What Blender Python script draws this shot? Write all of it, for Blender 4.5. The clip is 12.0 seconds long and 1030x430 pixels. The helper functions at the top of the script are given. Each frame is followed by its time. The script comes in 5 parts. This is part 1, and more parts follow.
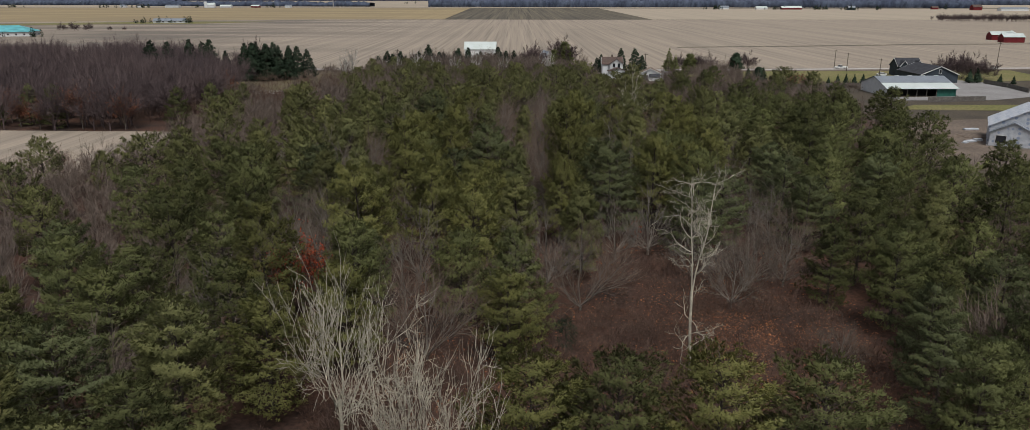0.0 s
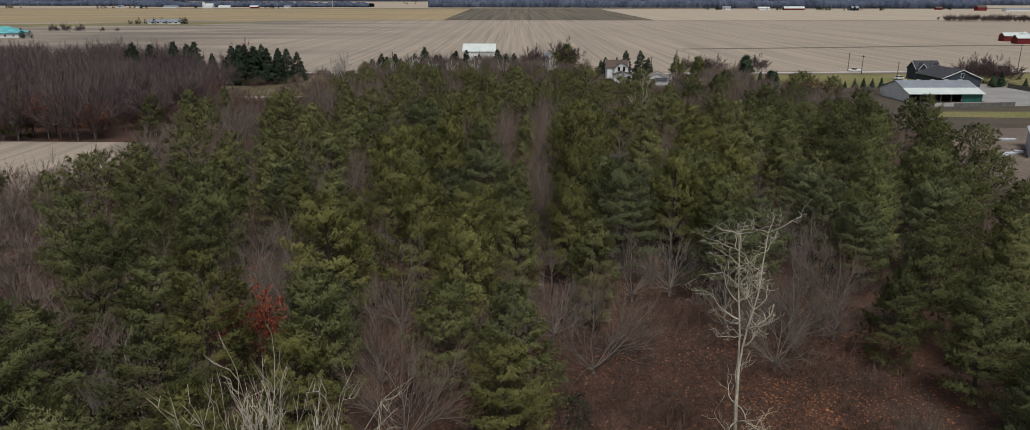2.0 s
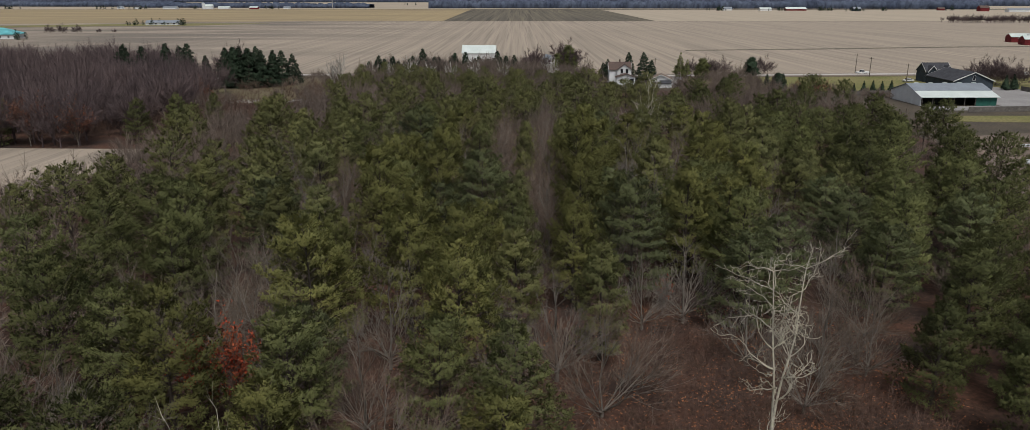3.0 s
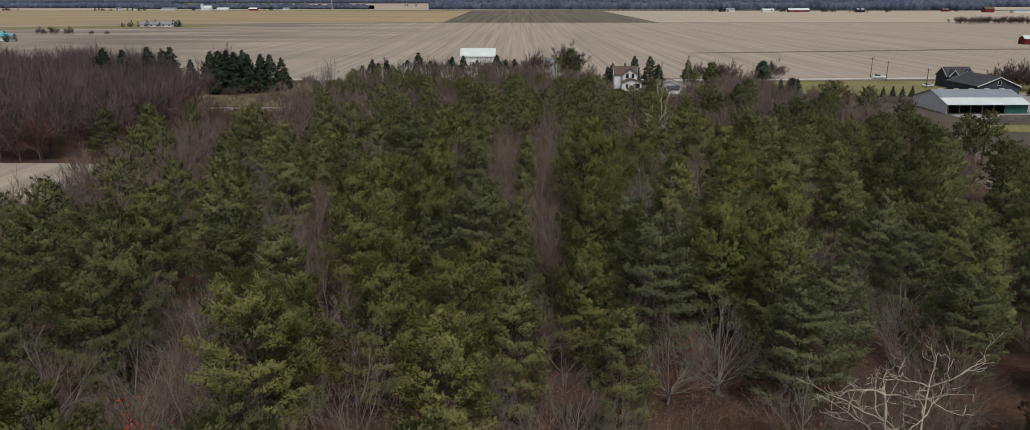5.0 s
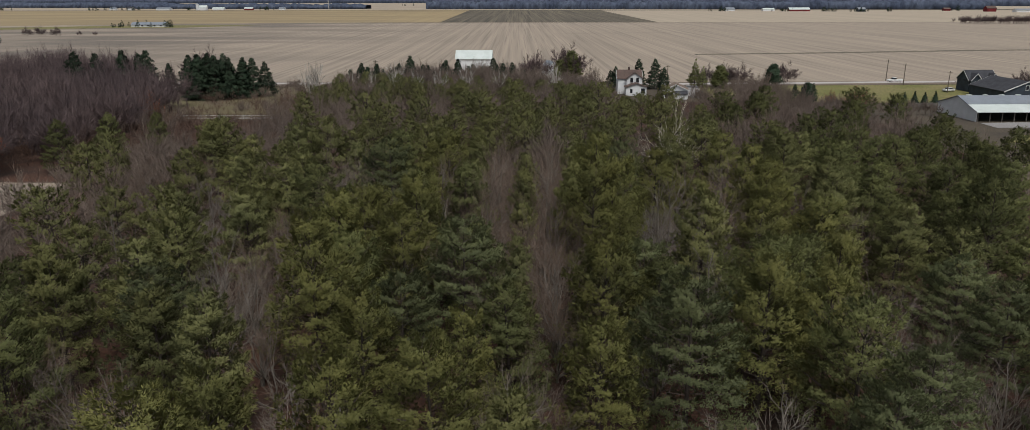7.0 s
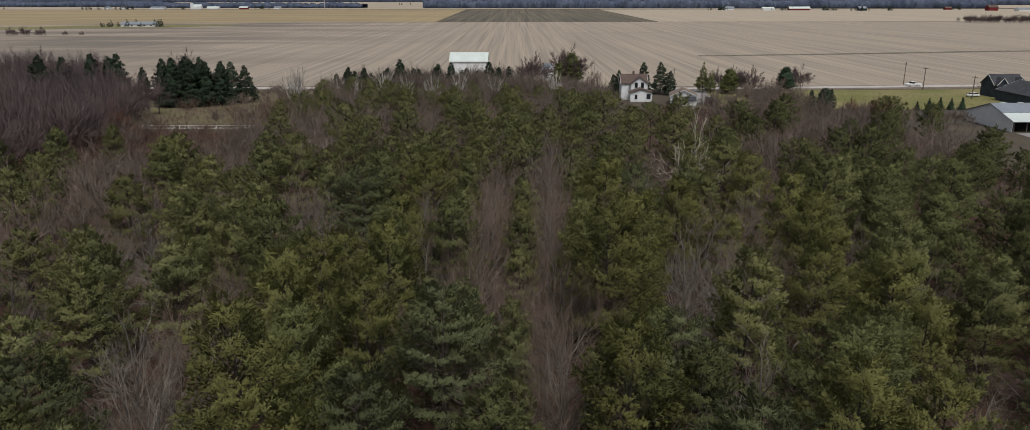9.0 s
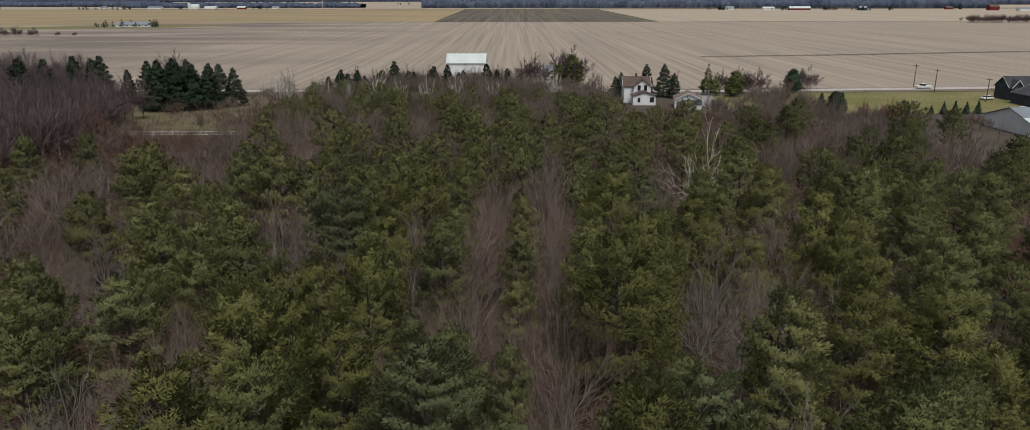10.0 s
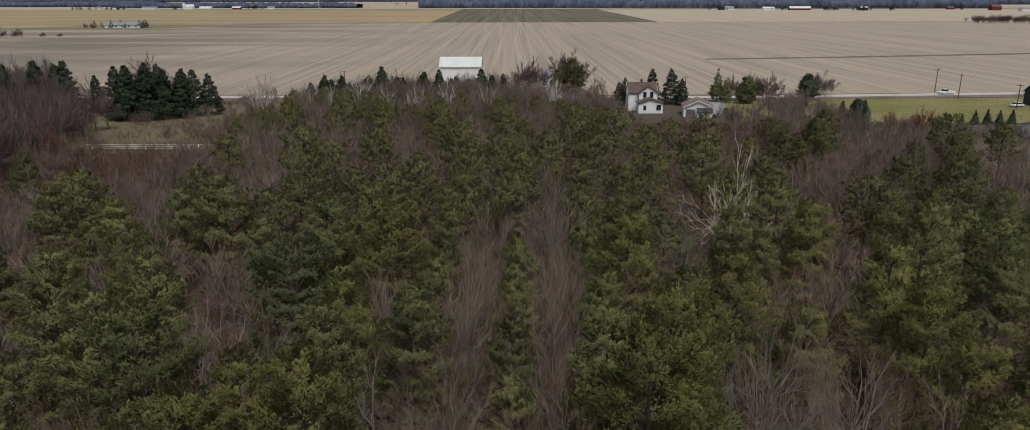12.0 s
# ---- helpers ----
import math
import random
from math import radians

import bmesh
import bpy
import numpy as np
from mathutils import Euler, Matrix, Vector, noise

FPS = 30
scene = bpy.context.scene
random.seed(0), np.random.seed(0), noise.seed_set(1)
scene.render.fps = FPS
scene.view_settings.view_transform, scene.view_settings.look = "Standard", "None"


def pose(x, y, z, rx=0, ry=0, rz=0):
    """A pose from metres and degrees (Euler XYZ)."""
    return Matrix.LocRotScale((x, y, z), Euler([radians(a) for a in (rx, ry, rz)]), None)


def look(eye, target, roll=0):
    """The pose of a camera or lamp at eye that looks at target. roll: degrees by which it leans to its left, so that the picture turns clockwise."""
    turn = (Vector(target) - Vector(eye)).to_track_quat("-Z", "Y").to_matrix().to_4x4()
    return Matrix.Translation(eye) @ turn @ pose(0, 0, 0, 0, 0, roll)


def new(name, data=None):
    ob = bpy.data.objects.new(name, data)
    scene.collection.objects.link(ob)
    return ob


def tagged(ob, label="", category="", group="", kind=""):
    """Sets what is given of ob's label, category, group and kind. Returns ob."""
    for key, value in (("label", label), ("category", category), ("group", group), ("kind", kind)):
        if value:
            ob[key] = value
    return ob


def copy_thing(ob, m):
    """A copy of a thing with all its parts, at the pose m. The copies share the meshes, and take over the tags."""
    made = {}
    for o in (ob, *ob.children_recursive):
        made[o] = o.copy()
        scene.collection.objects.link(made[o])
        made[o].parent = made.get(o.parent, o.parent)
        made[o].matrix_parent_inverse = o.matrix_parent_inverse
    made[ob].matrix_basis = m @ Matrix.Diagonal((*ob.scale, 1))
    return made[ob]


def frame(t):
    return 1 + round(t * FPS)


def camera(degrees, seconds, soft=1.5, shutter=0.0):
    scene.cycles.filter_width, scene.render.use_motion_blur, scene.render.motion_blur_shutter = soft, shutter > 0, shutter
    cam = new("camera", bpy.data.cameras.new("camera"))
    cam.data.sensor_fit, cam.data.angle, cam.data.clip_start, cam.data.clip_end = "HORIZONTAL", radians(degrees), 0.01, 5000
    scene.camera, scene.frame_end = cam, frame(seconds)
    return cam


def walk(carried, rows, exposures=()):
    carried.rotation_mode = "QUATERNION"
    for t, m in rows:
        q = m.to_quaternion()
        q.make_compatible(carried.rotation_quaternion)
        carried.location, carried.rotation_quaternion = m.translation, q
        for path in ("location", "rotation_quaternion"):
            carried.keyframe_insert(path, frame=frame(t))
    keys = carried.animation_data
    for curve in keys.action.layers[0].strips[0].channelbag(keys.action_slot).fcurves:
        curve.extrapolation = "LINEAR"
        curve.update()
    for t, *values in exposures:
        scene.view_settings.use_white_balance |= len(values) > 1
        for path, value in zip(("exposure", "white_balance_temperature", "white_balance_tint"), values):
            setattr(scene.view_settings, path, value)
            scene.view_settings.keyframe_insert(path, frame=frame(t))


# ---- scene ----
cam = camera(68.0, 12.0, 0.6)
METRES, EYE, TILT, LEAN, TURN = 96.0, 33.0, -16.1, 0.0, 1.5
ROWS = [
    (0.0, 0.0, 0.0, 0.0, 0.0, 0.0, -0.0),
    (0.5, 0.0002, 0.0376, 0.0101, 0.0, 0.01, 0.0),
    (1.0, 0.0005, 0.0748, 0.0202, 0.01, 0.03, 0.0),
    (1.5, 0.0008, 0.1118, 0.0304, 0.03, 0.03, 0.0),
    (2.0, 0.001, 0.1486, 0.0407, 0.04, 0.04, 0.01),
    (2.5, 0.0012, 0.1851, 0.0511, 0.06, 0.05, 0.02),
    (3.0, 0.0015, 0.2215, 0.0613, 0.08, 0.09, 0.02),
    (5.0, 0.0035, 0.3678, 0.1029, 0.14, 0.17, 0.02),
    (5.5, 0.0039, 0.4073, 0.1145, 0.16, 0.17, 0.02),
    (6.0, 0.0042, 0.4476, 0.1261, 0.11, 0.16, 0.03),
    (6.5, 0.0045, 0.4883, 0.1383, 0.06, 0.16, 0.07),
    (7.0, 0.0051, 0.5298, 0.1508, 0.02, 0.13, 0.1),
    (9.0, 0.0078, 0.7002, 0.2021, -0.14, 0.05, 0.15),
    (9.5, 0.0084, 0.7441, 0.2149, -0.18, 0.03, 0.17),
    (10.0, 0.0097, 0.7882, 0.2274, -0.2, 0.03, 0.19),
    (10.5, 0.011, 0.8318, 0.2399, -0.23, 0.04, 0.21),
    (11.0, 0.0122, 0.8753, 0.2524, -0.26, 0.03, 0.24),
    (11.5, 0.0135, 0.918, 0.265, -0.29, 0.02, 0.24),
    (12.0, 0.0148, 0.9607, 0.277, -0.34, 0.03, 0.24),
]
walk(cam, [(t, pose(0, 0, EYE, TILT, LEAN, TURN) @ pose(METRES * x, METRES * y, METRES * z, 90 + pitch, roll, yaw)) for t, x, y, z, yaw, pitch, roll in ROWS])

# ---- world, sun and exposure ----
world = bpy.data.worlds.new("overcast_sky")
scene.world = world
world.use_nodes = True
wn = world.node_tree
sky = wn.nodes.new("ShaderNodeTexSky")
sky.sky_type = "NISHITA"
sky.sun_disc = False
sky.sun_elevation = radians(62)
sky.sun_rotation = radians(200)
sky.air_density, sky.dust_density = 1.0, 3.0
soften = wn.nodes.new("ShaderNodeHueSaturation")
soften.inputs["Saturation"].default_value = 0.55
wn.links.new(sky.outputs["Color"], soften.inputs["Color"])
wn.links.new(soften.outputs["Color"], wn.nodes["Background"].inputs["Color"])
wn.nodes["Background"].inputs["Strength"].default_value = 0.052
sun_data = bpy.data.lights.new("sun", "SUN")
sun_data.energy, sun_data.angle, sun_data.color = 2.4, radians(30), (1.0, 0.985, 0.96)
sun = new("sun", sun_data)
sun.matrix_world = look((40, -25, 180), (0, 60, 0))
scene.view_settings.exposure = 0.53


# ---- materials ----
def material(name, base, rough=0.85, vary=0.25, scale=1.0, fine=12.0, metal=0.0, bump=0.3, tint=None, random_tint=0.0, stretch=(1, 1, 1), spec=0.3, island=0.0, through_light=0.0):
    """A base colour varied at two scales of noise, with fine relief."""
    m = bpy.data.materials.new(name)
    m.use_nodes = True
    n, l = m.node_tree.nodes, m.node_tree.links
    b = n["Principled BSDF"]
    b.inputs["Roughness"].default_value, b.inputs["Metallic"].default_value = rough, metal
    b.inputs["Specular IOR Level"].default_value = spec
    co = n.new("ShaderNodeNewGeometry")
    mp = n.new("ShaderNodeMapping")
    mp.inputs["Scale"].default_value = stretch
    l.new(co.outputs["Position"], mp.inputs["Vector"])
    big = n.new("ShaderNodeTexNoise")
    big.inputs["Scale"].default_value, big.inputs["Detail"].default_value = scale, 4
    small = n.new("ShaderNodeTexNoise")
    small.inputs["Scale"].default_value, small.inputs["Detail"].default_value = fine, 3
    l.new(mp.outputs["Vector"], big.inputs["Vector"])
    l.new(mp.outputs["Vector"], small.inputs["Vector"])
    tint = tint or tuple(c * 0.6 for c in base)
    ramp = n.new("ShaderNodeMapRange")
    ramp.inputs["From Min"].default_value, ramp.inputs["From Max"].default_value = 0.35, 0.68
    l.new(big.outputs["Fac"], ramp.inputs["Value"])
    mix = n.new("ShaderNodeMix")
    mix.data_type = "RGBA"
    mix.inputs["A"].default_value, mix.inputs["B"].default_value = (*base, 1), (*tint, 1)
    l.new(ramp.outputs["Result"], mix.inputs["Factor"])
    val = n.new("ShaderNodeMapRange")
    val.inputs["From Min"].default_value, val.inputs["From Max"].default_value = 0.3, 0.7
    val.inputs["To Min"].default_value, val.inputs["To Max"].default_value = 1 - vary, 1 + vary
    l.new(small.outputs["Fac"], val.inputs["Value"])
    out, fac = mix.outputs["Result"], val.outputs["Result"]
    for amount, node in ((random_tint, "object"), (island, "island")):
        if not amount:
            continue
        rnd = n.new("ShaderNodeObjectInfo").outputs["Random"] if node == "object" else co.outputs["Random Per Island"]
        r2 = n.new("ShaderNodeMapRange")
        r2.inputs["To Min"].default_value, r2.inputs["To Max"].default_value = 1 - amount, 1 + amount
        l.new(rnd, r2.inputs["Value"])
        mul = n.new("ShaderNodeMath")
        mul.operation = "MULTIPLY"
        l.new(fac, mul.inputs[0])
        l.new(r2.outputs["Result"], mul.inputs[1])
        fac = mul.outputs["Value"]
    sc = n.new("ShaderNodeVectorMath")
    sc.operation = "SCALE"
    l.new(out, sc.inputs[0])
    l.new(fac, sc.inputs["Scale"])
    l.new(sc.outputs["Vector"], b.inputs["Base Color"])
    if through_light:
        back = n.new("ShaderNodeBsdfTranslucent")
        both = n.new("ShaderNodeMixShader")
        both.inputs["Fac"].default_value = through_light
        l.new(sc.outputs["Vector"], back.inputs["Color"])
        l.new(b.outputs["BSDF"], both.inputs[1])
        l.new(back.outputs["BSDF"], both.inputs[2])
        l.new(both.outputs["Shader"], n["Material Output"].inputs["Surface"])
    if bump:
        bp = n.new("ShaderNodeBump")
        bp.inputs["Strength"].default_value, bp.inputs["Distance"].default_value = bump, 0.03
        l.new(small.outputs["Fac"], bp.inputs["Height"])
        l.new(bp.outputs["Normal"], b.inputs["Normal"])
    return m


def furrowed(name, base, tint, soil, rows=0.2, patch=0.012, angle=1.4, streak=0.5):
    """A farmed field: long streaks along the rows, finer rows, and damp patches."""
    m = bpy.data.materials.new(name)
    m.use_nodes = True
    n, l = m.node_tree.nodes, m.node_tree.links
    b = n["Principled BSDF"]
    b.inputs["Roughness"].default_value, b.inputs["Specular IOR Level"].default_value = 0.95, 0.1
    co = n.new("ShaderNodeNewGeometry")
    turn = n.new("ShaderNodeMapping")
    turn.inputs["Rotation"].default_value = (0, 0, radians(-angle))
    l.new(co.outputs["Position"], turn.inputs["Vector"])

    def noise_at(sx, sy, scale, detail=3, low=0.35, high=0.65):
        mp = n.new("ShaderNodeMapping")
        mp.inputs["Scale"].default_value = (sx, sy, 0.1)
        l.new(turn.outputs["Vector"], mp.inputs["Vector"])
        t = n.new("ShaderNodeTexNoise")
        t.inputs["Scale"].default_value, t.inputs["Detail"].default_value = scale, detail
        l.new(mp.outputs["Vector"], t.inputs["Vector"])
        r = n.new("ShaderNodeMapRange")
        r.inputs["From Min"].default_value, r.inputs["From Max"].default_value = low, high
        l.new(t.outputs["Fac"], r.inputs["Value"])
        return r.outputs["Result"]

    def blend(a, c, f):
        x = n.new("ShaderNodeMix")
        x.data_type = "RGBA"
        for key, v in (("A", a), ("B", c)):
            if isinstance(v, tuple):
                x.inputs[key].default_value = (*v, 1)
            else:
                l.new(v, x.inputs[key])
        l.new(f, x.inputs["Factor"])
        return x.outputs["Result"]

    def times(f, k):
        x = n.new("ShaderNodeMath")
        x.operation = "MULTIPLY"
        x.inputs[1].default_value = k
        l.new(f, x.inputs[0])
        return x.outputs["Value"]

    c = blend(base, tint, noise_at(1, 0.012, rows, 4))
    c = blend(c, soil, times(noise_at(1, 0.006, rows * 2.7, 2, 0.5, 0.72), streak))
    # damp ground towards the low western side
    split = n.new("ShaderNodeSeparateXYZ")
    l.new(co.outputs["Position"], split.inputs["Vector"])
    west = n.new("ShaderNodeMapRange")
    west.inputs["From Min"].default_value, west.inputs["From Max"].default_value = -40, -300
    l.new(split.outputs["X"], west.inputs["Value"])
    wet = n.new("ShaderNodeMath")
    wet.operation = "MULTIPLY"
    l.new(west.outputs["Result"], wet.inputs[0])
    l.new(noise_at(0.3, 1.2, patch * 1.6, 6, 0.4, 0.58), wet.inputs[1])
    c = blend(c, soil, times(wet.outputs["Value"], 0.85))
    c = blend(c, soil, times(noise_at(0.35, 1.0, patch, 5, 0.62, 0.76), 0.35))
    c = blend(c, soil, times(noise_at(1, 0.004, rows * 6.5, 2, 0.52, 0.66), streak * 0.6))
    c = blend(c, tint, times(noise_at(1, 0.3, 1.6, 2), 0.45))
    l.new(c, b.inputs["Base Color"])
    return m


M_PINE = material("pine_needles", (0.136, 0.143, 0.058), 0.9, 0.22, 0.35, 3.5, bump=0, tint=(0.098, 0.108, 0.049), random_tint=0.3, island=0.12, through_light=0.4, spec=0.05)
M_PINE_Y = material("yellow_green_needles", (0.168, 0.164, 0.058), 0.9, 0.22, 0.35, 3.5, bump=0, tint=(0.128, 0.132, 0.052), random_tint=0.25, island=0.12, through_light=0.4, spec=0.05)
M_PINE_B = material("blue_green_needles", (0.136, 0.149, 0.071), 0.9, 0.22, 0.35, 3.5, bump=0, tint=(0.098, 0.112, 0.06), random_tint=0.25, island=0.12, through_light=0.4, spec=0.05)
M_SPRUCE = material("spruce_needles", (0.032, 0.047, 0.029), 0.9, 0.2, 0.4, 3.0, bump=0, tint=(0.021, 0.033, 0.021), random_tint=0.25, island=0.3, spec=0.05)
# Paler than pine_needles: distance haze is put into this green.
M_FAR_PINE = material("haze_paled_needles", (0.17, 0.17, 0.07), 0.9, 0.2, 0.16, 0.9, bump=0, tint=(0.126, 0.132, 0.061), random_tint=0.25, island=0.12, through_light=0.4, spec=0.05)
M_BARK = material("pine_bark", (0.0595, 0.0467, 0.0382), 0.95, 0.3, 1.5, 14)
M_TWIG = material("brown_twigs", (0.14, 0.113, 0.089), 0.9, 0.2, 0.3, 6, bump=0, tint=(0.105, 0.085, 0.068), random_tint=0.2, spec=0.05)
M_RED_TWIG = material("reddish_twigs", (0.155, 0.114, 0.088), 0.9, 0.2, 0.3, 6, bump=0, tint=(0.115, 0.085, 0.068), random_tint=0.15, spec=0.05)
M_THICKET = material("thicket_twigs", (0.155, 0.122, 0.1), 0.95, 0.25, 0.06, 0.8, bump=0, tint=(0.112, 0.09, 0.078), island=0.25, spec=0.05)
M_GREY_TWIG = material("grey_bark", (0.16, 0.14, 0.118), 0.9, 0.25, 0.6, 9, tint=(0.115, 0.1, 0.086), random_tint=0.15)
M_FAR_TWIG = material("distant_twigs", (0.118, 0.088, 0.085), 0.95, 0.25, 0.05, 0.7, bump=0, tint=(0.08, 0.062, 0.064), island=0.25, spec=0.05)
M_BRUSH = material("red_brown_brush", (0.115, 0.076, 0.058), 0.95, 0.25, 0.3, 4, bump=0, tint=(0.075, 0.05, 0.042), island=0.2, spec=0.05)
M_PALE = material("pale_bark", (0.41, 0.375, 0.29), 0.85, 0.25, 0.8, 6, tint=(0.26, 0.24, 0.195))
M_WHITE_BARK = material("white_bark", (0.425, 0.399, 0.357), 0.85, 0.3, 1.2, 6, tint=(0.255, 0.238, 0.212))
M_RUSSET = material("russet_leaves", (0.19, 0.062, 0.028), 0.8, 0.35, 0.5, 5, bump=0, tint=(0.12, 0.045, 0.028), island=0.3)
M_SCARLET = material("scarlet_leaves", (0.3, 0.045, 0.02), 0.8, 0.35, 0.7, 5, bump=0, tint=(0.2, 0.06, 0.02), island=0.3, through_light=0.12)
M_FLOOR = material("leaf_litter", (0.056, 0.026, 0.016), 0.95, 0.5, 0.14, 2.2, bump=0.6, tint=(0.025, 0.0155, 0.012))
M_LEAF = material("fallen_leaves", (0.24, 0.1, 0.042), 0.9, 0.3, 0.16, 5, bump=0, tint=(0.08, 0.038, 0.024), island=0.5)
M_STUBBLE = furrowed("corn_stubble", (0.304, 0.254, 0.201), (0.225, 0.19, 0.153), (0.0867, 0.0774, 0.0714), 0.2, 0.01, 1.4, 0.5)
M_STRAW = furrowed("straw_stubble", (0.285, 0.225, 0.13), (0.237, 0.186, 0.111), (0.182, 0.146, 0.0952), 0.1, 0.006, 1.4, 0.3)
M_PALE_FIELD = furrowed("pale_stubble", (0.332, 0.285, 0.22), (0.277, 0.235, 0.184), (0.221, 0.186, 0.148), 0.1, 0.006, 1.4, 0.3)
M_PLOUGHED = furrowed("ploughed_soil", (0.162, 0.138, 0.1), (0.085, 0.0765, 0.062), (0.0382, 0.0365, 0.034), 0.12, 0.01, 1.4, 0.9)
M_GRASS = material("winter_grass", (0.104, 0.104, 0.0306), 0.95, 0.35, 0.06, 1.2, tint=(0.157, 0.134, 0.0595))
M_ROUGH = material("rough_brown_grass", (0.0663, 0.0536, 0.0365), 0.95, 0.35, 0.1, 2.0, tint=(0.0442, 0.0357, 0.0272))
M_PADDOCK = material("tired_grass", (0.1, 0.088, 0.042), 0.95, 0.35, 0.08, 1.5, tint=(0.088, 0.066, 0.045))
M_DIRT = material("bare_dirt", (0.14, 0.109, 0.085), 0.95, 0.3, 0.08, 1.5, tint=(0.085, 0.0663, 0.0527))
M_GRAVEL = material("pale_gravel", (0.212, 0.204, 0.2), 0.95, 0.2, 0.1, 4, tint=(0.17, 0.162, 0.157))
M_ROAD = material("worn_asphalt", (0.357, 0.333, 0.315), 0.9, 0.15, 0.2, 6, tint=(0.289, 0.269, 0.251))
# The blue-grey base colour carries the distance haze over these woods.
M_FAR_WOODS = material("haze_tinted_far_woods", (0.0638, 0.0765, 0.106), 1.0, 0.35, 0.02, 0.12, bump=0, tint=(0.0442, 0.0544, 0.0808), spec=0, stretch=(1, 1, 0.3))
M_SIDING = material("white_siding", (0.62, 0.63, 0.63), 0.6, 0.06, 0.5, 6, tint=(0.55, 0.56, 0.56))
M_BROWN_ROOF = material("brown_shingles", (0.0892, 0.0612, 0.051), 0.9, 0.3, 0.6, 8, tint=(0.0638, 0.0459, 0.0399))
M_TAN_ROOF = material("tan_shingles", (0.162, 0.123, 0.0978), 0.9, 0.25, 0.6, 8)
M_GREY_ROOF = material("grey_sheet_roof", (0.17, 0.191, 0.217), 0.55, 0.12, 0.3, 4, tint=(0.14, 0.157, 0.178))
M_WHITE_ROOF = material("white_sheet_roof", (0.442, 0.484, 0.468), 0.5, 0.06, 0.3, 4, tint=(0.383, 0.425, 0.408))
M_GREEN_WALL = material("green_sheet_wall", (0.0255, 0.128, 0.0978), 0.6, 0.12, 0.5, 5)
M_SLATE_WALL = material("slate_blue_siding", (0.0382, 0.051, 0.0638), 0.75, 0.12, 0.5, 6)
M_DARK_ROOF = material("dark_shingles", (0.0425, 0.0442, 0.051), 0.9, 0.25, 0.6, 8)
M_WRAP = material("house_wrap", (0.468, 0.484, 0.51), 0.5, 0.08, 0.9, 3, tint=(0.34, 0.365, 0.408))
def printed_wrap():
    """Pale building wrap with rows of faint printed marks."""
    m = M_WRAP.copy()
    n, l = m.node_tree.nodes, m.node_tree.links
    cell = n.new("ShaderNodeTexVoronoi")
    cell.inputs["Scale"].default_value, cell.inputs["Randomness"].default_value = 0.95, 0.25
    geo = n.new("ShaderNodeNewGeometry")
    l.new(geo.outputs["Position"], cell.inputs["Vector"])
    mark = n.new("ShaderNodeMapRange")
    mark.inputs["From Min"].default_value, mark.inputs["From Max"].default_value = 0.36, 0.28
    l.new(cell.outputs["Distance"], mark.inputs["Value"])
    mix = n.new("ShaderNodeMix")
    mix.data_type = "RGBA"
    old = n["Principled BSDF"].inputs["Base Color"].links[0].from_socket
    l.new(old, mix.inputs["A"])
    mix.inputs["B"].default_value = (0.23, 0.27, 0.36, 1)
    l.new(mark.outputs["Result"], mix.inputs["Factor"])
    l.new(mix.outputs["Result"], n["Principled BSDF"].inputs["Base Color"])
    return m


M_PRINT = printed_wrap()
M_RED_WALL = material("barn_red", (0.145, 0.0136, 0.017), 0.8, 0.15, 0.4, 5)
M_TEAL_ROOF = material("teal_sheet_roof", (0.11, 0.37, 0.4), 0.5, 0.08, 0.2, 3)
M_GLASS = material("dark_glass", (0.02, 0.024, 0.03), 0.12, 0.05, 0.5, 4, bump=0, spec=0.6)
M_FENCE = material("weathered_boards", (0.145, 0.132, 0.119), 0.95, 0.25, 1.2, 8)
M_WHITE = material("white_paint", (0.663, 0.663, 0.646), 0.6, 0.05, 1, 6)
# Near-black colour in place of the shade inside windows and shed bays.
M_DARK = material("interior_shade", (0.0255, 0.0255, 0.0255), 0.9, 0.2, 1, 5)
M_POLE = material("weathered_pole", (0.111, 0.0892, 0.0723), 0.95, 0.25, 2, 12)
M_RUBBER = material("tyre_rubber", (0.02, 0.02, 0.02), 0.85, 0.2, 3, 14)
M_CONCRETE = material("pale_concrete", (0.34, 0.323, 0.306), 0.9, 0.15, 0.8, 8)
M_BLUE_CAR = material("teal_car_paint", (0.0425, 0.111, 0.136), 0.35, 0.05, 1, 5, bump=0, spec=0.5)


# ---- mesh helpers ----
def mesh_of(name, V, F, mats, which=None, smooth=False, N=None):
    """A mesh from an array of corners and an array of triangles."""
    V, F = np.asarray(V, np.float32), np.asarray(F, np.int32)
    me = bpy.data.meshes.new(name)
    me.vertices.add(len(V))
    me.vertices.foreach_set("co", V.ravel())
    me.loops.add(F.size)
    me.loops.foreach_set("vertex_index", F.ravel())
    me.polygons.add(len(F))
    me.polygons.foreach_set("loop_start", np.arange(0, F.size, 3, dtype=np.int32))
    if which is not None:
        me.polygons.foreach_set("material_index", np.asarray(which, np.int32))
    me.update(calc_edges=True)
    for m in mats if isinstance(mats, (list, tuple)) else [mats]:
        me.materials.append(m)
    if smooth or N is not None:
        me.polygons.foreach_set("use_smooth", np.ones(len(F), bool))
    if N is not None:
        soft = me.attributes.new("custom_normal", "FLOAT_VECTOR", "CORNER")
        soft.data.foreach_set("vector", np.asarray(N, np.float32)[F.ravel()].ravel())
        me.update()
    return me


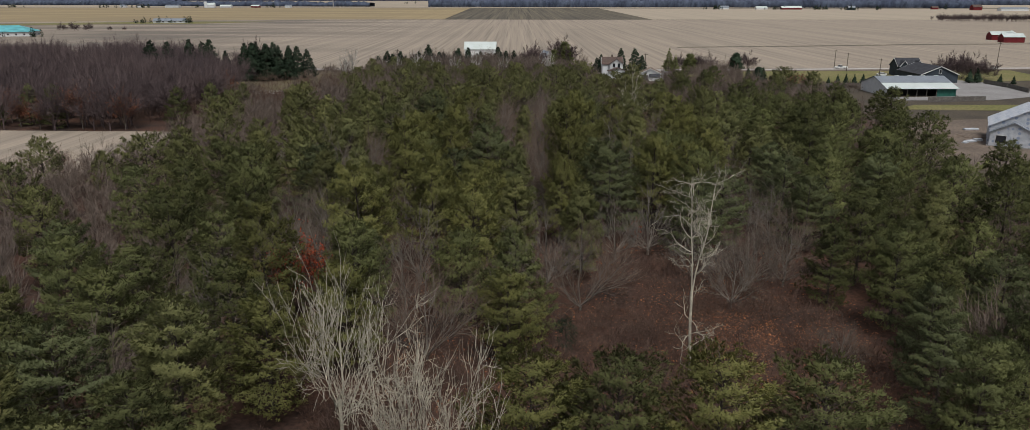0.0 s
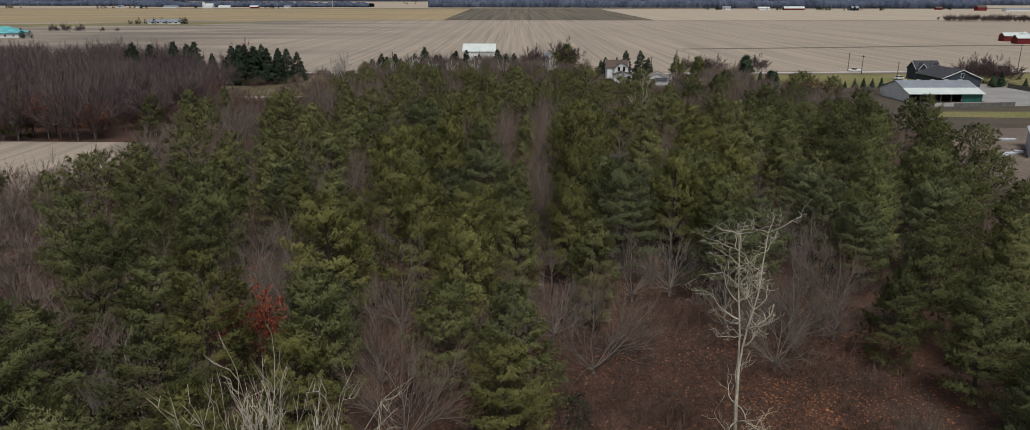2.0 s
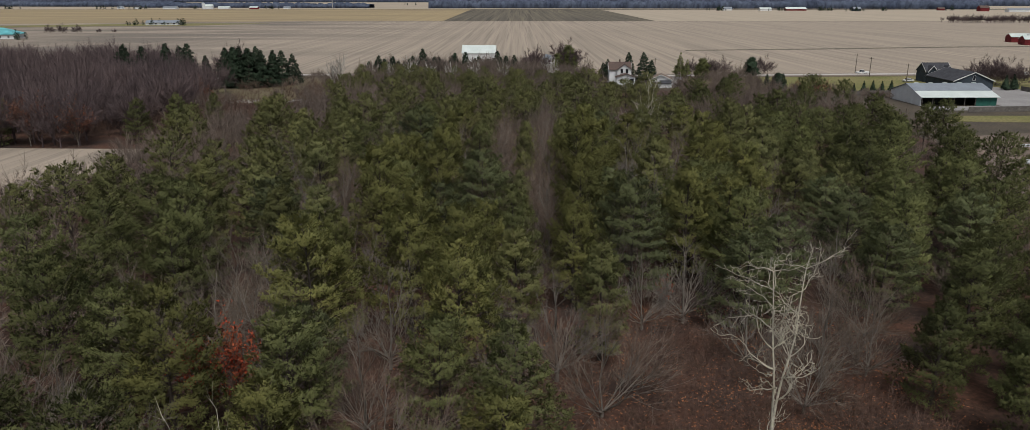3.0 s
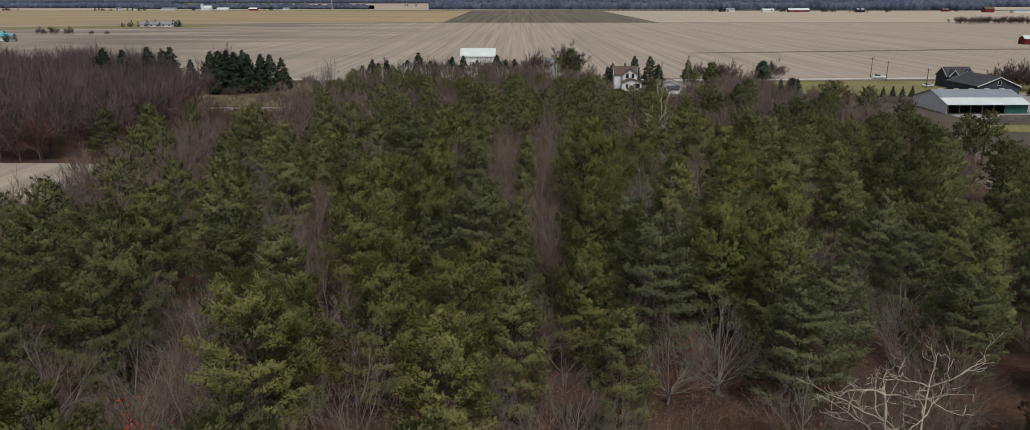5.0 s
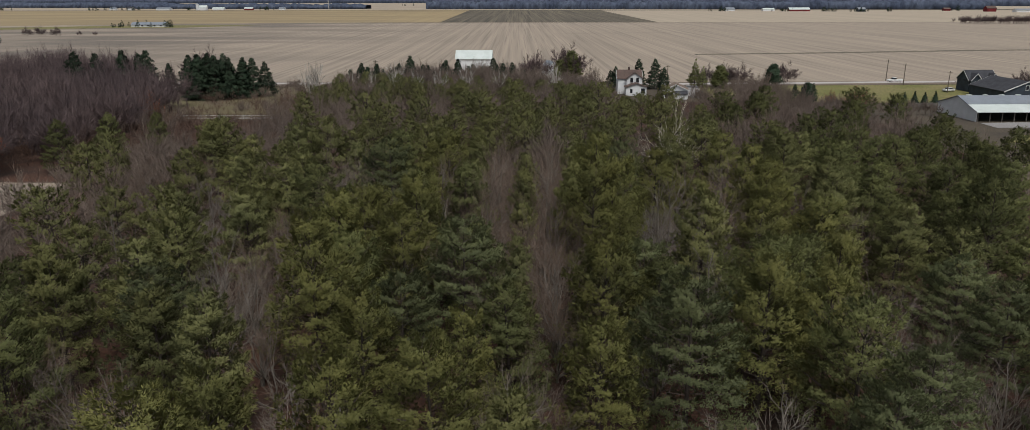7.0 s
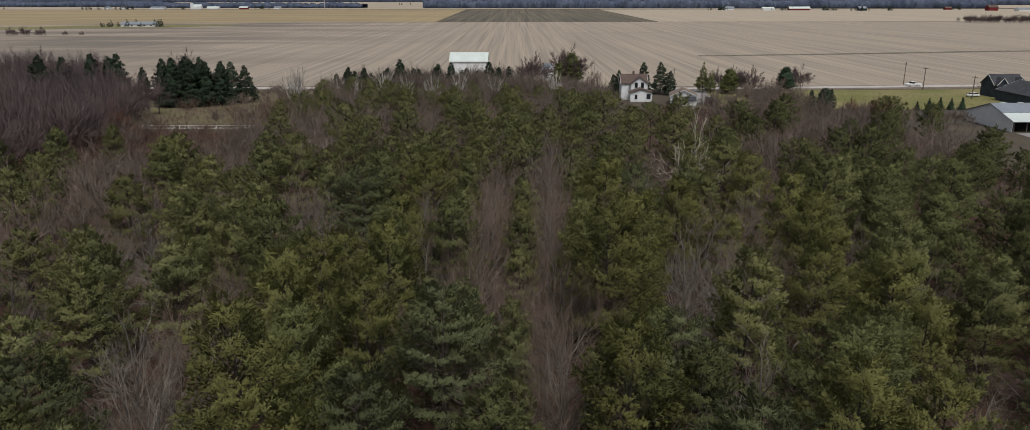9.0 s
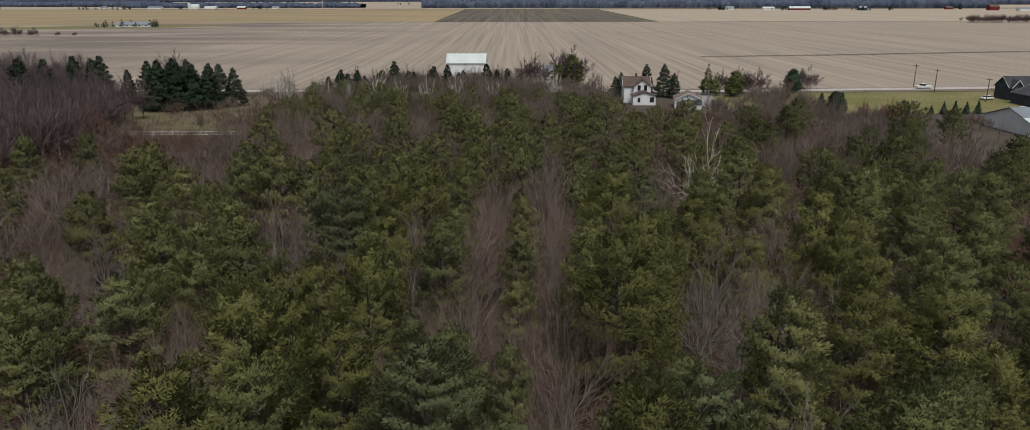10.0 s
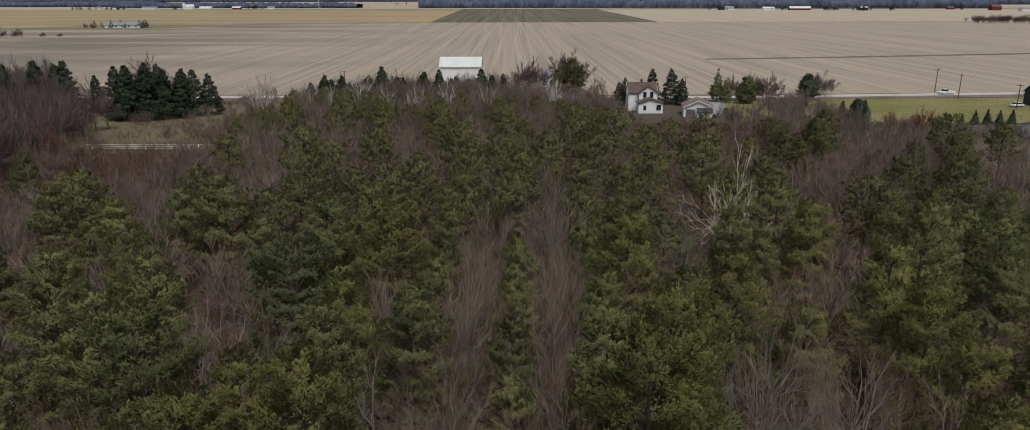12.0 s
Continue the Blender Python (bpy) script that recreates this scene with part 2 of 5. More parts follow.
def part(name, me, mat=None, parent=None, label=""):
    """Links a mesh or a bmesh as one part under its thing."""
    if isinstance(me, bmesh.types.BMesh):
        data = bpy.data.meshes.new(name)
        me.normal_update()
        me.to_mesh(data)
        me.free()
        me = data
    if mat is not None and not me.materials:
        me.materials.append(mat)
    ob = new(name, me)
    ob.parent = parent
    return tagged(ob, label)


def root(name, label, category, group="", kind="", m=None):
    ob = tagged(new(name), label, category, group, kind)
    ob.empty_display_size = 0.3
    if m is not None:
        ob.matrix_basis = m
    return ob


def box(bm, x0, x1, y0, y1, z0, z1, bevel=0.0):
    """A box between the given bounds, its edges rounded if a bevel is given."""
    made = bmesh.ops.create_cube(bm, size=1.0)["verts"]
    for v in made:
        v.co = Vector((x0 + (v.co.x + 0.5) * (x1 - x0), y0 + (v.co.y + 0.5) * (y1 - y0), z0 + (v.co.z + 0.5) * (z1 - z0)))
    if bevel:
        edges = list({e for v in made for e in v.link_edges})
        bmesh.ops.bevel(bm, geom=edges, offset=bevel, segments=2, affect="EDGES")
    return bm


def boxed(*bounds, bevel=0.0):
    return box(bmesh.new(), *bounds, bevel=bevel)


def prism(points, depth0, depth1, axis="y"):
    """A solid whose outline of (across, up) points runs from depth0 to depth1."""
    bm = bmesh.new()
    put = (lambda a, b, d: (a, d, b)) if axis == "y" else (lambda a, b, d: (d, a, b)) if axis == "x" else (lambda a, b, d: (a, b, d))
    front = [bm.verts.new(put(a, b, depth0)) for a, b in points]
    back = [bm.verts.new(put(a, b, depth1)) for a, b in points]
    bm.faces.new(front)
    bm.faces.new(back[::-1])
    for i in range(len(points)):
        j = (i + 1) % len(points)
        bm.faces.new((front[j], front[i], back[i], back[j]))
    bmesh.ops.recalc_face_normals(bm, faces=bm.faces)
    return bm


def tubes(segs, sides=3):
    """Tapered tubes (p0, p1, r0, r1) as corner and triangle arrays."""
    S = np.array([[*a, *b, r, q] for a, b, r, q in segs], float)
    P, Q, r0, r1 = S[:, :3], S[:, 3:6], S[:, 6], S[:, 7]
    D = Q - P
    D /= np.maximum(np.linalg.norm(D, axis=1, keepdims=True), 1e-6)
    ref = np.where(np.abs(D[:, 2:3]) > 0.9, [[1.0, 0, 0]], [[0, 0, 1.0]])
    A = np.cross(D, ref)
    A /= np.linalg.norm(A, axis=1, keepdims=True)
    B = np.cross(D, A)
    rings = []
    for C, r in ((P, r0), (Q, r1)):
        for k in range(sides):
            a = 2 * math.pi * k / sides
            rings.append(C + (A * math.cos(a) + B * math.sin(a)) * r[:, None])
    V = np.stack(rings, 1).reshape(-1, 3)
    faces = []
    for k in range(sides):
        j = (k + 1) % sides
        faces += [(k, j, sides + j), (k, sides + j, sides + k)]
    F = (np.arange(len(S))[:, None, None] * 2 * sides + np.array(faces)[None]).reshape(-1, 3)
    return V, F


def blades(C, D, rng, count, length, width, spread=0.6, lift=0.3):
    """Pointed leaf blades that fan out of the tuft centres C along the ways D, with the soft normals of the tuft they make up."""
    n = len(C)
    D2 = np.repeat(D, count, 0)
    off = rng.normal(0, 1, (n * count, 3))
    W = D2 + off * spread + [0, 0, lift]
    W /= np.linalg.norm(W, axis=1, keepdims=True)
    soft = D2 * 0.8 + off * 0.32 + [0, 0, 0.4]
    soft /= np.linalg.norm(soft, axis=1, keepdims=True)
    side = np.cross(W, soft + rng.normal(0, 0.3, W.shape))
    side /= np.linalg.norm(side, axis=1, keepdims=True)
    ln = length * rng.uniform(0.65, 1.25, (n * count, 1))
    base = np.repeat(C, count, 0) + off * length * 0.3
    a, b, c = base - side * width / 2, base + side * width / 2, base + W * ln
    flip = (np.cross(b - a, c - a) * soft).sum(1) < 0
    a[flip], b[flip] = b[flip].copy(), a[flip].copy()
    V = np.stack([a, b, c], 1).reshape(-1, 3)
    return V, np.arange(len(V)).reshape(-1, 3), np.repeat(soft, 3, 0)


def slivers(segs, rng):
    """Twigs too fine for a tube: one thin pointed blade each."""
    S = np.array([[*a, *b, r] for a, b, r, _ in segs], float)
    P, Q, r = S[:, :3], S[:, 3:6], S[:, 6:7]
    side = np.cross(Q - P, rng.normal(0, 1, P.shape))
    side /= np.maximum(np.linalg.norm(side, axis=1, keepdims=True), 1e-6)
    V = np.stack([P - side * r, P + side * r, Q], 1).reshape(-1, 3)
    return V, np.arange(len(V)).reshape(-1, 3)


def joined(*pieces):
    V, F, at = [], [], 0
    for v, f in pieces:
        V.append(v)
        F.append(f + at)
        at += len(v)
    return np.concatenate(V), np.concatenate(F)


# ---- trees ----
BALL_V = np.array([(1, 0, 0), (-1, 0, 0), (0, 1, 0), (0, -1, 0), (0, 0, 1), (0, 0, -1)], float)
BALL_F = np.array([(0, 2, 4), (2, 1, 4), (1, 3, 4), (3, 0, 4), (2, 0, 5), (1, 2, 5), (3, 1, 5), (0, 3, 5)])


def pine_shape(seed, height=10.0, spread=2.9, whorls=13, boughs=6, count=70, length=0.24, width=0.13, low=0.1, fullness=0.8, droop=0.1, pads=3, thick=0.5):
    """Trunk with boughs in whorls; each bough carries flat cushions of short needles, dense inside and frayed outside."""
    rng = np.random.default_rng(seed)
    wood, cushions = [], []
    lean = rng.normal(0, 0.012 * height, 2)
    axis = lambda z: np.array([lean[0] * (z / height) ** 2, lean[1] * (z / height) ** 2, z])
    levels = 6
    for i in range(levels):
        a, b = height * i / levels, height * (i + 1) / levels
        wood.append((axis(a), axis(b), 0.016 * height * (1 - i / levels) + 0.015, 0.016 * height * (1 - (i + 1) / levels) + 0.015))
    gap = height * (0.97 - low) / (whorls - 1)
    up = np.array([0, 0, 1.0])
    for i in range(whorls):
        u = min(max(low + (0.96 - low) * ((i + rng.uniform(-0.25, 0.25)) / (whorls - 1)), low), 0.975)
        turn = rng.uniform(0, 6.28)
        reach = spread * (1 - u) ** fullness * (0.6 + 0.4 * min(1, (u - low) / 0.12 + 0.35)) * rng.uniform(0.86, 1.1) + 0.12
        k = max(4, int(round(boughs * (1.0 if u < 0.7 else 0.8))))
        for j in range(k):
            az = turn + 6.283 * j / k + rng.normal(0, 0.18)
            ln = reach * rng.uniform(0.74, 1.16)
            rise = -droop + 0.7 * u + rng.normal(0, 0.07)
            out = np.array([math.cos(az), math.sin(az), 0])
            across = np.array([-out[1], out[0], 0])
            way = out + up * rise
            p0 = axis(height * u + rng.normal(0, 0.33 * gap))
            wood.append((p0, p0 + way * ln, 0.014 + 0.011 * ln, 0.008))
            c = gap * thick * rng.uniform(0.8, 1.25) * (1.0 if u < 0.85 else 0.8)
            if ln > 1.1 and pads > 1:
                spots = [(0.76, 0.0, 0.3)] + [(rng.uniform(0.45, 0.62), s * rng.uniform(0.2, 0.34), 0.27) for s in ((-1, 1) if pads > 2 else (rng.choice([-1, 1]),))]
            else:
                spots = [(0.6, 0.0, 0.42)]
            for f, side, size in spots:
                w = rng.normal(0, 0.08)
                o = out * math.cos(w) + across * math.sin(w)
                cushions.append((p0 + way * ln * f + across * side * ln + up * rng.normal(0, 0.08), o, max(size * ln, 0.22) * rng.uniform(0.85, 1.15), max(size * 0.8 * ln, 0.2) * rng.uniform(0.85, 1.15), c, rise))
    for z, r in ((0.975, 0.24), (1.0, 0.16)):
        cushions.append((axis(height * z), np.array([1.0, 0, 0]), r, r, 0.3, 0.0))
    V, F, N, at = [], [], [], 0
    centre = np.array([q[0] for q in cushions])
    O = np.array([q[1] for q in cushions])
    A, B, C, rise = [np.array([q[i] for q in cushions]) for i in (2, 3, 4, 5)]
    S = np.cross(up, O)
    T = O + up * (rise * 0.8 + 0.12)[:, None]
    T /= np.linalg.norm(T, axis=1, keepdims=True)
    U = np.cross(T, S)
    # the dense inside of each cushion
    inner = BALL_V[None] * rng.uniform(0.25, 0.6, (len(A), len(BALL_V), 1))
    V.append((centre[:, None] + T[:, None] * (inner[..., :1] * A[:, None, None]) + S[:, None] * (inner[..., 1:2] * B[:, None, None]) + U[:, None] * (inner[..., 2:] * C[:, None, None])).reshape(-1, 3))
    nb = T[:, None] * (BALL_V[None, :, :1] / A[:, None, None]) + S[:, None] * (BALL_V[None, :, 1:2] / B[:, None, None]) + U[:, None] * (BALL_V[None, :, 2:] / C[:, None, None])
    crown = O * 0.8 + up * (0.35 + 0.5 * centre[:, 2:] / height)
    nb = nb / np.linalg.norm(nb, axis=2, keepdims=True) * 0.4 + crown[:, None]
    N.append((nb / np.linalg.norm(nb, axis=2, keepdims=True)).reshape(-1, 3))
    F.append((BALL_F[None] + (np.arange(len(A)) * len(BALL_V))[:, None, None]).reshape(-1, 3))
    at = len(V[0])
    # the needles that fray its surface
    area = A * B
    per = np.maximum(6, (count * area / area.mean()) ** 0.85 * count ** 0.15).astype(int)
    ids = np.repeat(np.arange(len(A)), per)
    d = rng.normal(0, 1, (len(ids), 3)) + [0.25, 0, 0.45]
    d /= np.linalg.norm(d, axis=1, keepdims=True)
    k = rng.uniform(0.35, 1.15, (len(ids), 1)) ** 0.7
    base = centre[ids] + (T[ids] * (d[:, :1] * A[ids, None]) + S[ids] * (d[:, 1:2] * B[ids, None]) + U[ids] * (d[:, 2:] * C[ids, None])) * k
    nn = T[ids] * (d[:, :1] / A[ids, None]) + S[ids] * (d[:, 1:2] / B[ids, None]) + U[ids] * (d[:, 2:] / C[ids, None])
    nn /= np.linalg.norm(nn, axis=1, keepdims=True)
    W = nn * 0.5 + T[ids] * 0.45 + rng.normal(0, 0.5, nn.shape) + up * 0.25
    W /= np.linalg.norm(W, axis=1, keepdims=True)
    side = np.cross(W, nn + rng.normal(0, 0.3, nn.shape))
    side /= np.maximum(np.linalg.norm(side, axis=1, keepdims=True), 1e-6)
    L = length * rng.uniform(0.6, 1.3, (len(ids), 1))
    a, b, c = base - side * width / 2 - W * L * 0.3, base + side * width / 2 - W * L * 0.3, base + W * L * 0.7
    soft = nn * 0.45 + crown[ids] * 0.7 + rng.normal(0, 0.22, nn.shape)
    soft /= np.linalg.norm(soft, axis=1, keepdims=True)
    flip = (np.cross(b - a, c - a) * soft).sum(1) < 0
    a[flip], b[flip] = b[flip].copy(), a[flip].copy()
    V.append(np.stack([a, b, c], 1).reshape(-1, 3))
    N.append(np.repeat(soft, 3, 0))
    F.append(np.arange(len(ids) * 3).reshape(-1, 3) + at)
    return joined(tubes(wood[:levels], 5), slivers(wood[levels:], rng)), (np.concatenate(V), np.concatenate(F), np.concatenate(N))


def plume_shape(seed, height=10.0, spread=2.9, low=0.1, round_top=0.55, needles=9000, length=0.28, width=0.06, around=40, up_steps=44, bough=0.75, proud=0.6):
    """A bushy pine: a trunk, and one dense crown whose bough ends swell out of it, covered in short needles."""
    rng = np.random.default_rng(seed)
    levels = 5
    wood = [((0, 0, height * 0.9 * i / levels), (0, 0, height * 0.9 * (i + 1) / levels), 0.17 * (1 - i / levels) + 0.02, 0.17 * (1 - (i + 1) / levels) + 0.02) for i in range(levels)]
    lean = rng.normal(0, 0.02 * height, 2)
    # bough ends: height, bearing, size, how far they stand out
    count = int(26 * spread / bough)
    bz = low + (0.97 - low) * rng.random(count) ** 1.15
    ba = rng.uniform(0, 2 * math.pi, count)
    bs = bough * rng.uniform(0.65, 1.35, count) * (1.15 - 0.55 * bz)
    bp = proud * rng.uniform(0.3, 1.3, count) * (1.1 - 0.5 * bz)
    swell = [(rng.uniform(0, 6.28), rng.uniform(0.05, 0.14), k) for k in (1, 2, 3)]

    def surface(u, a):
        r = spread * np.clip(1 - u, 0, 1) ** round_top * np.clip((u - low) / 0.16 + 0.45, 0.3, 1)
        r = r * (1 + sum(h * np.cos(k * a + p + 2.5 * u * k) for p, h, k in swell))
        z = u * height
        da = (a[:, None] - ba + math.pi) % (2 * math.pi) - math.pi
        da = da * np.maximum(r, 0.35)[:, None] / bs
        dz = (z[:, None] - bz * height) / (bs * 0.62)
        # each bough is steeper above its tip than below, so that its shade falls under it
        dz = np.where(dz < 0, dz * 1.5, dz * 0.85)
        k = (np.exp(-(da ** 2 + dz ** 2)) * bp).max(1)
        r = np.maximum(r * 0.86 - 0.18, 0.02) + k
        bend = (z / height) ** 2
        return np.column_stack([np.cos(a) * r + lean[0] * bend, np.sin(a) * r + lean[1] * bend, z + k * 0.45])

    def normal(u, a):
        e, f = 0.008, 0.05
        n = np.cross(surface(u, a + f) - surface(u, a - f), surface(np.minimum(u + e, 1.0), a) - surface(u - e, a))
        return n / np.maximum(np.linalg.norm(n, axis=1, keepdims=True), 1e-6)

    us = low + (1 - low) * np.linspace(0, 1, up_steps)
    U, A = [g.ravel() for g in np.meshgrid(us, np.arange(around) * 2 * math.pi / around, indexing="ij")]
    N = normal(U, A)
    V = surface(U, A) - N * rng.uniform(0.1, 0.4, (len(U), 1))
    N = N * 0.8 + [0, 0, 0.25]
    i, j = np.meshgrid(np.arange(up_steps - 1), np.arange(around), indexing="ij")
    p, q = (i * around + j).ravel(), (i * around + (j + 1) % around).ravel()
    F = np.concatenate([np.column_stack([p, q, q + around]), np.column_stack([p, q + around, p + around])])
    # the needles
    u = 1 - (1 - low) * rng.random(needles * 3)
    a = rng.uniform(0, 2 * math.pi, len(u))
    keep = rng.random(len(u)) < np.clip(1 - u, 0.02, 1) ** round_top
    u, a = u[keep][:needles], a[keep][:needles]
    base, n = surface(u, a), normal(u, a)
    out = np.column_stack([np.cos(a), np.sin(a), np.zeros(len(a))])
    W = n * 0.55 + out * 0.3 + [0, 0, 0.4] + rng.normal(0, 0.55, n.shape)
    W /= np.linalg.norm(W, axis=1, keepdims=True)
    side = np.cross(W, n + rng.normal(0, 0.5, n.shape))
    side /= np.maximum(np.linalg.norm(side, axis=1, keepdims=True), 1e-6)
    L = length * rng.uniform(0.5, 1.4, (len(u), 1))
    base = base + n * rng.normal(-0.08, 0.13, (len(u), 1))
    x, y, t = base - side * width / 2, base + side * width / 2, base + W * L
    soft = n * 0.9 + out * 0.1 + [0, 0, 0.15] + rng.normal(0, 0.5, n.shape)
    soft /= np.linalg.norm(soft, axis=1, keepdims=True)
    flip = (np.cross(y - x, t - x) * soft).sum(1) < 0
    x[flip], y[flip] = y[flip].copy(), x[flip].copy()
    blade = np.stack([x, y, t], 1).reshape(-1, 3)
    N /= np.linalg.norm(N, axis=1, keepdims=True)
    return tubes(wood, 5), (np.concatenate([V, blade]), np.concatenate([F, np.arange(len(blade)).reshape(-1, 3) + len(V)]), np.concatenate([N, np.repeat(soft, 3, 0)]))


def white_pine_shape(seed, height=10.0, spread=3.0, low=0.06, shoulder=0.42, point=0.62, whorls=12, boughs=6, tufts=1500, count=8, length=0.27, width=0.09, scatter=0.3, flat=0.1, climb=0.85):
    """A white pine: whorls of boughs that lift at their ends, each bough a spray of needle tufts."""
    rng = np.random.default_rng(seed)
    up = np.array([0, 0, 1.0])
    lean = rng.normal(0, 0.014 * height, 2)
    bend = lambda z: np.stack([lean[0] * (z / height) ** 2, lean[1] * (z / height) ** 2, z], -1)
    steps = np.linspace(0, 0.985 * height, 6)
    trunk = [(bend(a), bend(b), 0.017 * height * (1 - a / height) + 0.015, 0.017 * height * (1 - b / height) + 0.012) for a, b in zip(steps, steps[1:])]
    swell = [(rng.uniform(0, 6.28), rng.uniform(0.05, 0.13), k) for k in (1, 2, 3)]
    rows = []
    for i in range(whorls):
        v = (i + 0.5) / whorls
        turn = rng.uniform(0, 6.28)
        for j in range(boughs):
            u = low + (0.985 - low) * min(max(v + rng.normal(0, scatter / whorls), 0.0), 0.995)
            az = turn + 6.283 * j / boughs + rng.normal(0, 0.2)
            reach = spread * min(1.0, (1 - u) / shoulder) ** point * min(1.0, 0.7 + (u - low) * 3)
            reach *= 1 + sum(h * math.cos(k * az + p + 3 * u) for p, h, k in swell)
            rows.append((u, az, reach * rng.uniform(0.74, 1.18) + 0.15))
    U, AZ, LN = np.array(rows).T
    OUT = np.column_stack([np.cos(AZ), np.sin(AZ), 0 * AZ])
    SIDE = np.column_stack([-np.sin(AZ), np.cos(AZ), 0 * AZ])
    ROOT = bend(U * height)
    RISE = -0.12 + climb * U ** 1.3 + rng.normal(0, 0.07, len(U))
    CURL = rng.uniform(0.1, 0.3, len(U))
    along = lambda i, f: ROOT[i] + OUT[i] * (LN[i] * f)[:, None] + up * (LN[i] * (RISE[i] * f + CURL[i] * f * f))[:, None]
    limbs, ids = [], np.arange(len(U))
    for f0, f1 in ((0.0, 0.5), (0.5, 0.95)):
        for i, (p, q) in enumerate(zip(along(ids, np.full(len(U), f0)), along(ids, np.full(len(U), f1)))):
            limbs.append((p, q, 0.02 + 0.01 * LN[i], 0.01))
    # tufts over each spray, more on longer boughs and towards the ends
    share = (LN ** 1.5 + 0.1) * (0.45 + U)
    per = np.maximum(3, np.round(tufts * share / share.sum())).astype(int)
    ids = np.repeat(np.arange(len(U)), per)
    f = 0.42 + 0.62 * rng.random(len(ids)) ** 0.7
    half = LN[ids] * 0.85 * f * np.clip(1.22 - f, 0.15, 1) + 0.1
    s = rng.uniform(-1, 1, len(ids))
    C = along(ids, f) + SIDE[ids] * (half * s)[:, None] + up * (rng.normal(0, flat, len(ids)) + 0.12 - 0.1 * np.abs(s))[:, None]
    D = OUT[ids] * 0.7 + SIDE[ids] * (s * 0.6)[:, None] + up * (0.25 + 0.35 * U[ids])[:, None]
    C = np.concatenate([C, bend(np.linspace(0.93, 1.0, 8) * height) + rng.normal(0, 0.07, (8, 3))])
    D = np.concatenate([D, np.tile(up, (8, 1))])
    n = len(C)
    D2 = np.repeat(D, count, 0)
    jit = rng.normal(0, 1, (n * count, 3))
    W = D2 * 0.9 + jit * 0.5 + up * 0.22
    W /= np.linalg.norm(W, axis=1, keepdims=True)
    base = np.repeat(C, count, 0) + jit * length * 0.28
    tilt = np.repeat(rng.normal(0, 0.13, (n, 3)), count, 0)
    away = base - bend(base[:, 2])
    away[:, 2] = 0
    away /= np.maximum(np.linalg.norm(away, axis=1, keepdims=True), 0.3)
    soft = away * 0.74 + up * 0.66 + tilt + jit * 0.06
    soft /= np.linalg.norm(soft, axis=1, keepdims=True)
    side = np.cross(W, soft + rng.normal(0, 0.25, W.shape))
    side /= np.maximum(np.linalg.norm(side, axis=1, keepdims=True), 1e-6)
    L = length * rng.uniform(0.6, 1.35, (n * count, 1))
    a, b, c = base - side * width / 2, base + side * width / 2, base + W * L
    flip = (np.cross(b - a, c - a) * soft).sum(1) < 0
    a[flip], b[flip] = b[flip].copy(), a[flip].copy()
    blade = np.stack([a, b, c], 1).reshape(-1, 3)
    return joined(tubes(trunk, 5), slivers(limbs, rng)), (blade, np.arange(len(blade)).reshape(-1, 3), np.repeat(soft, 3, 0))


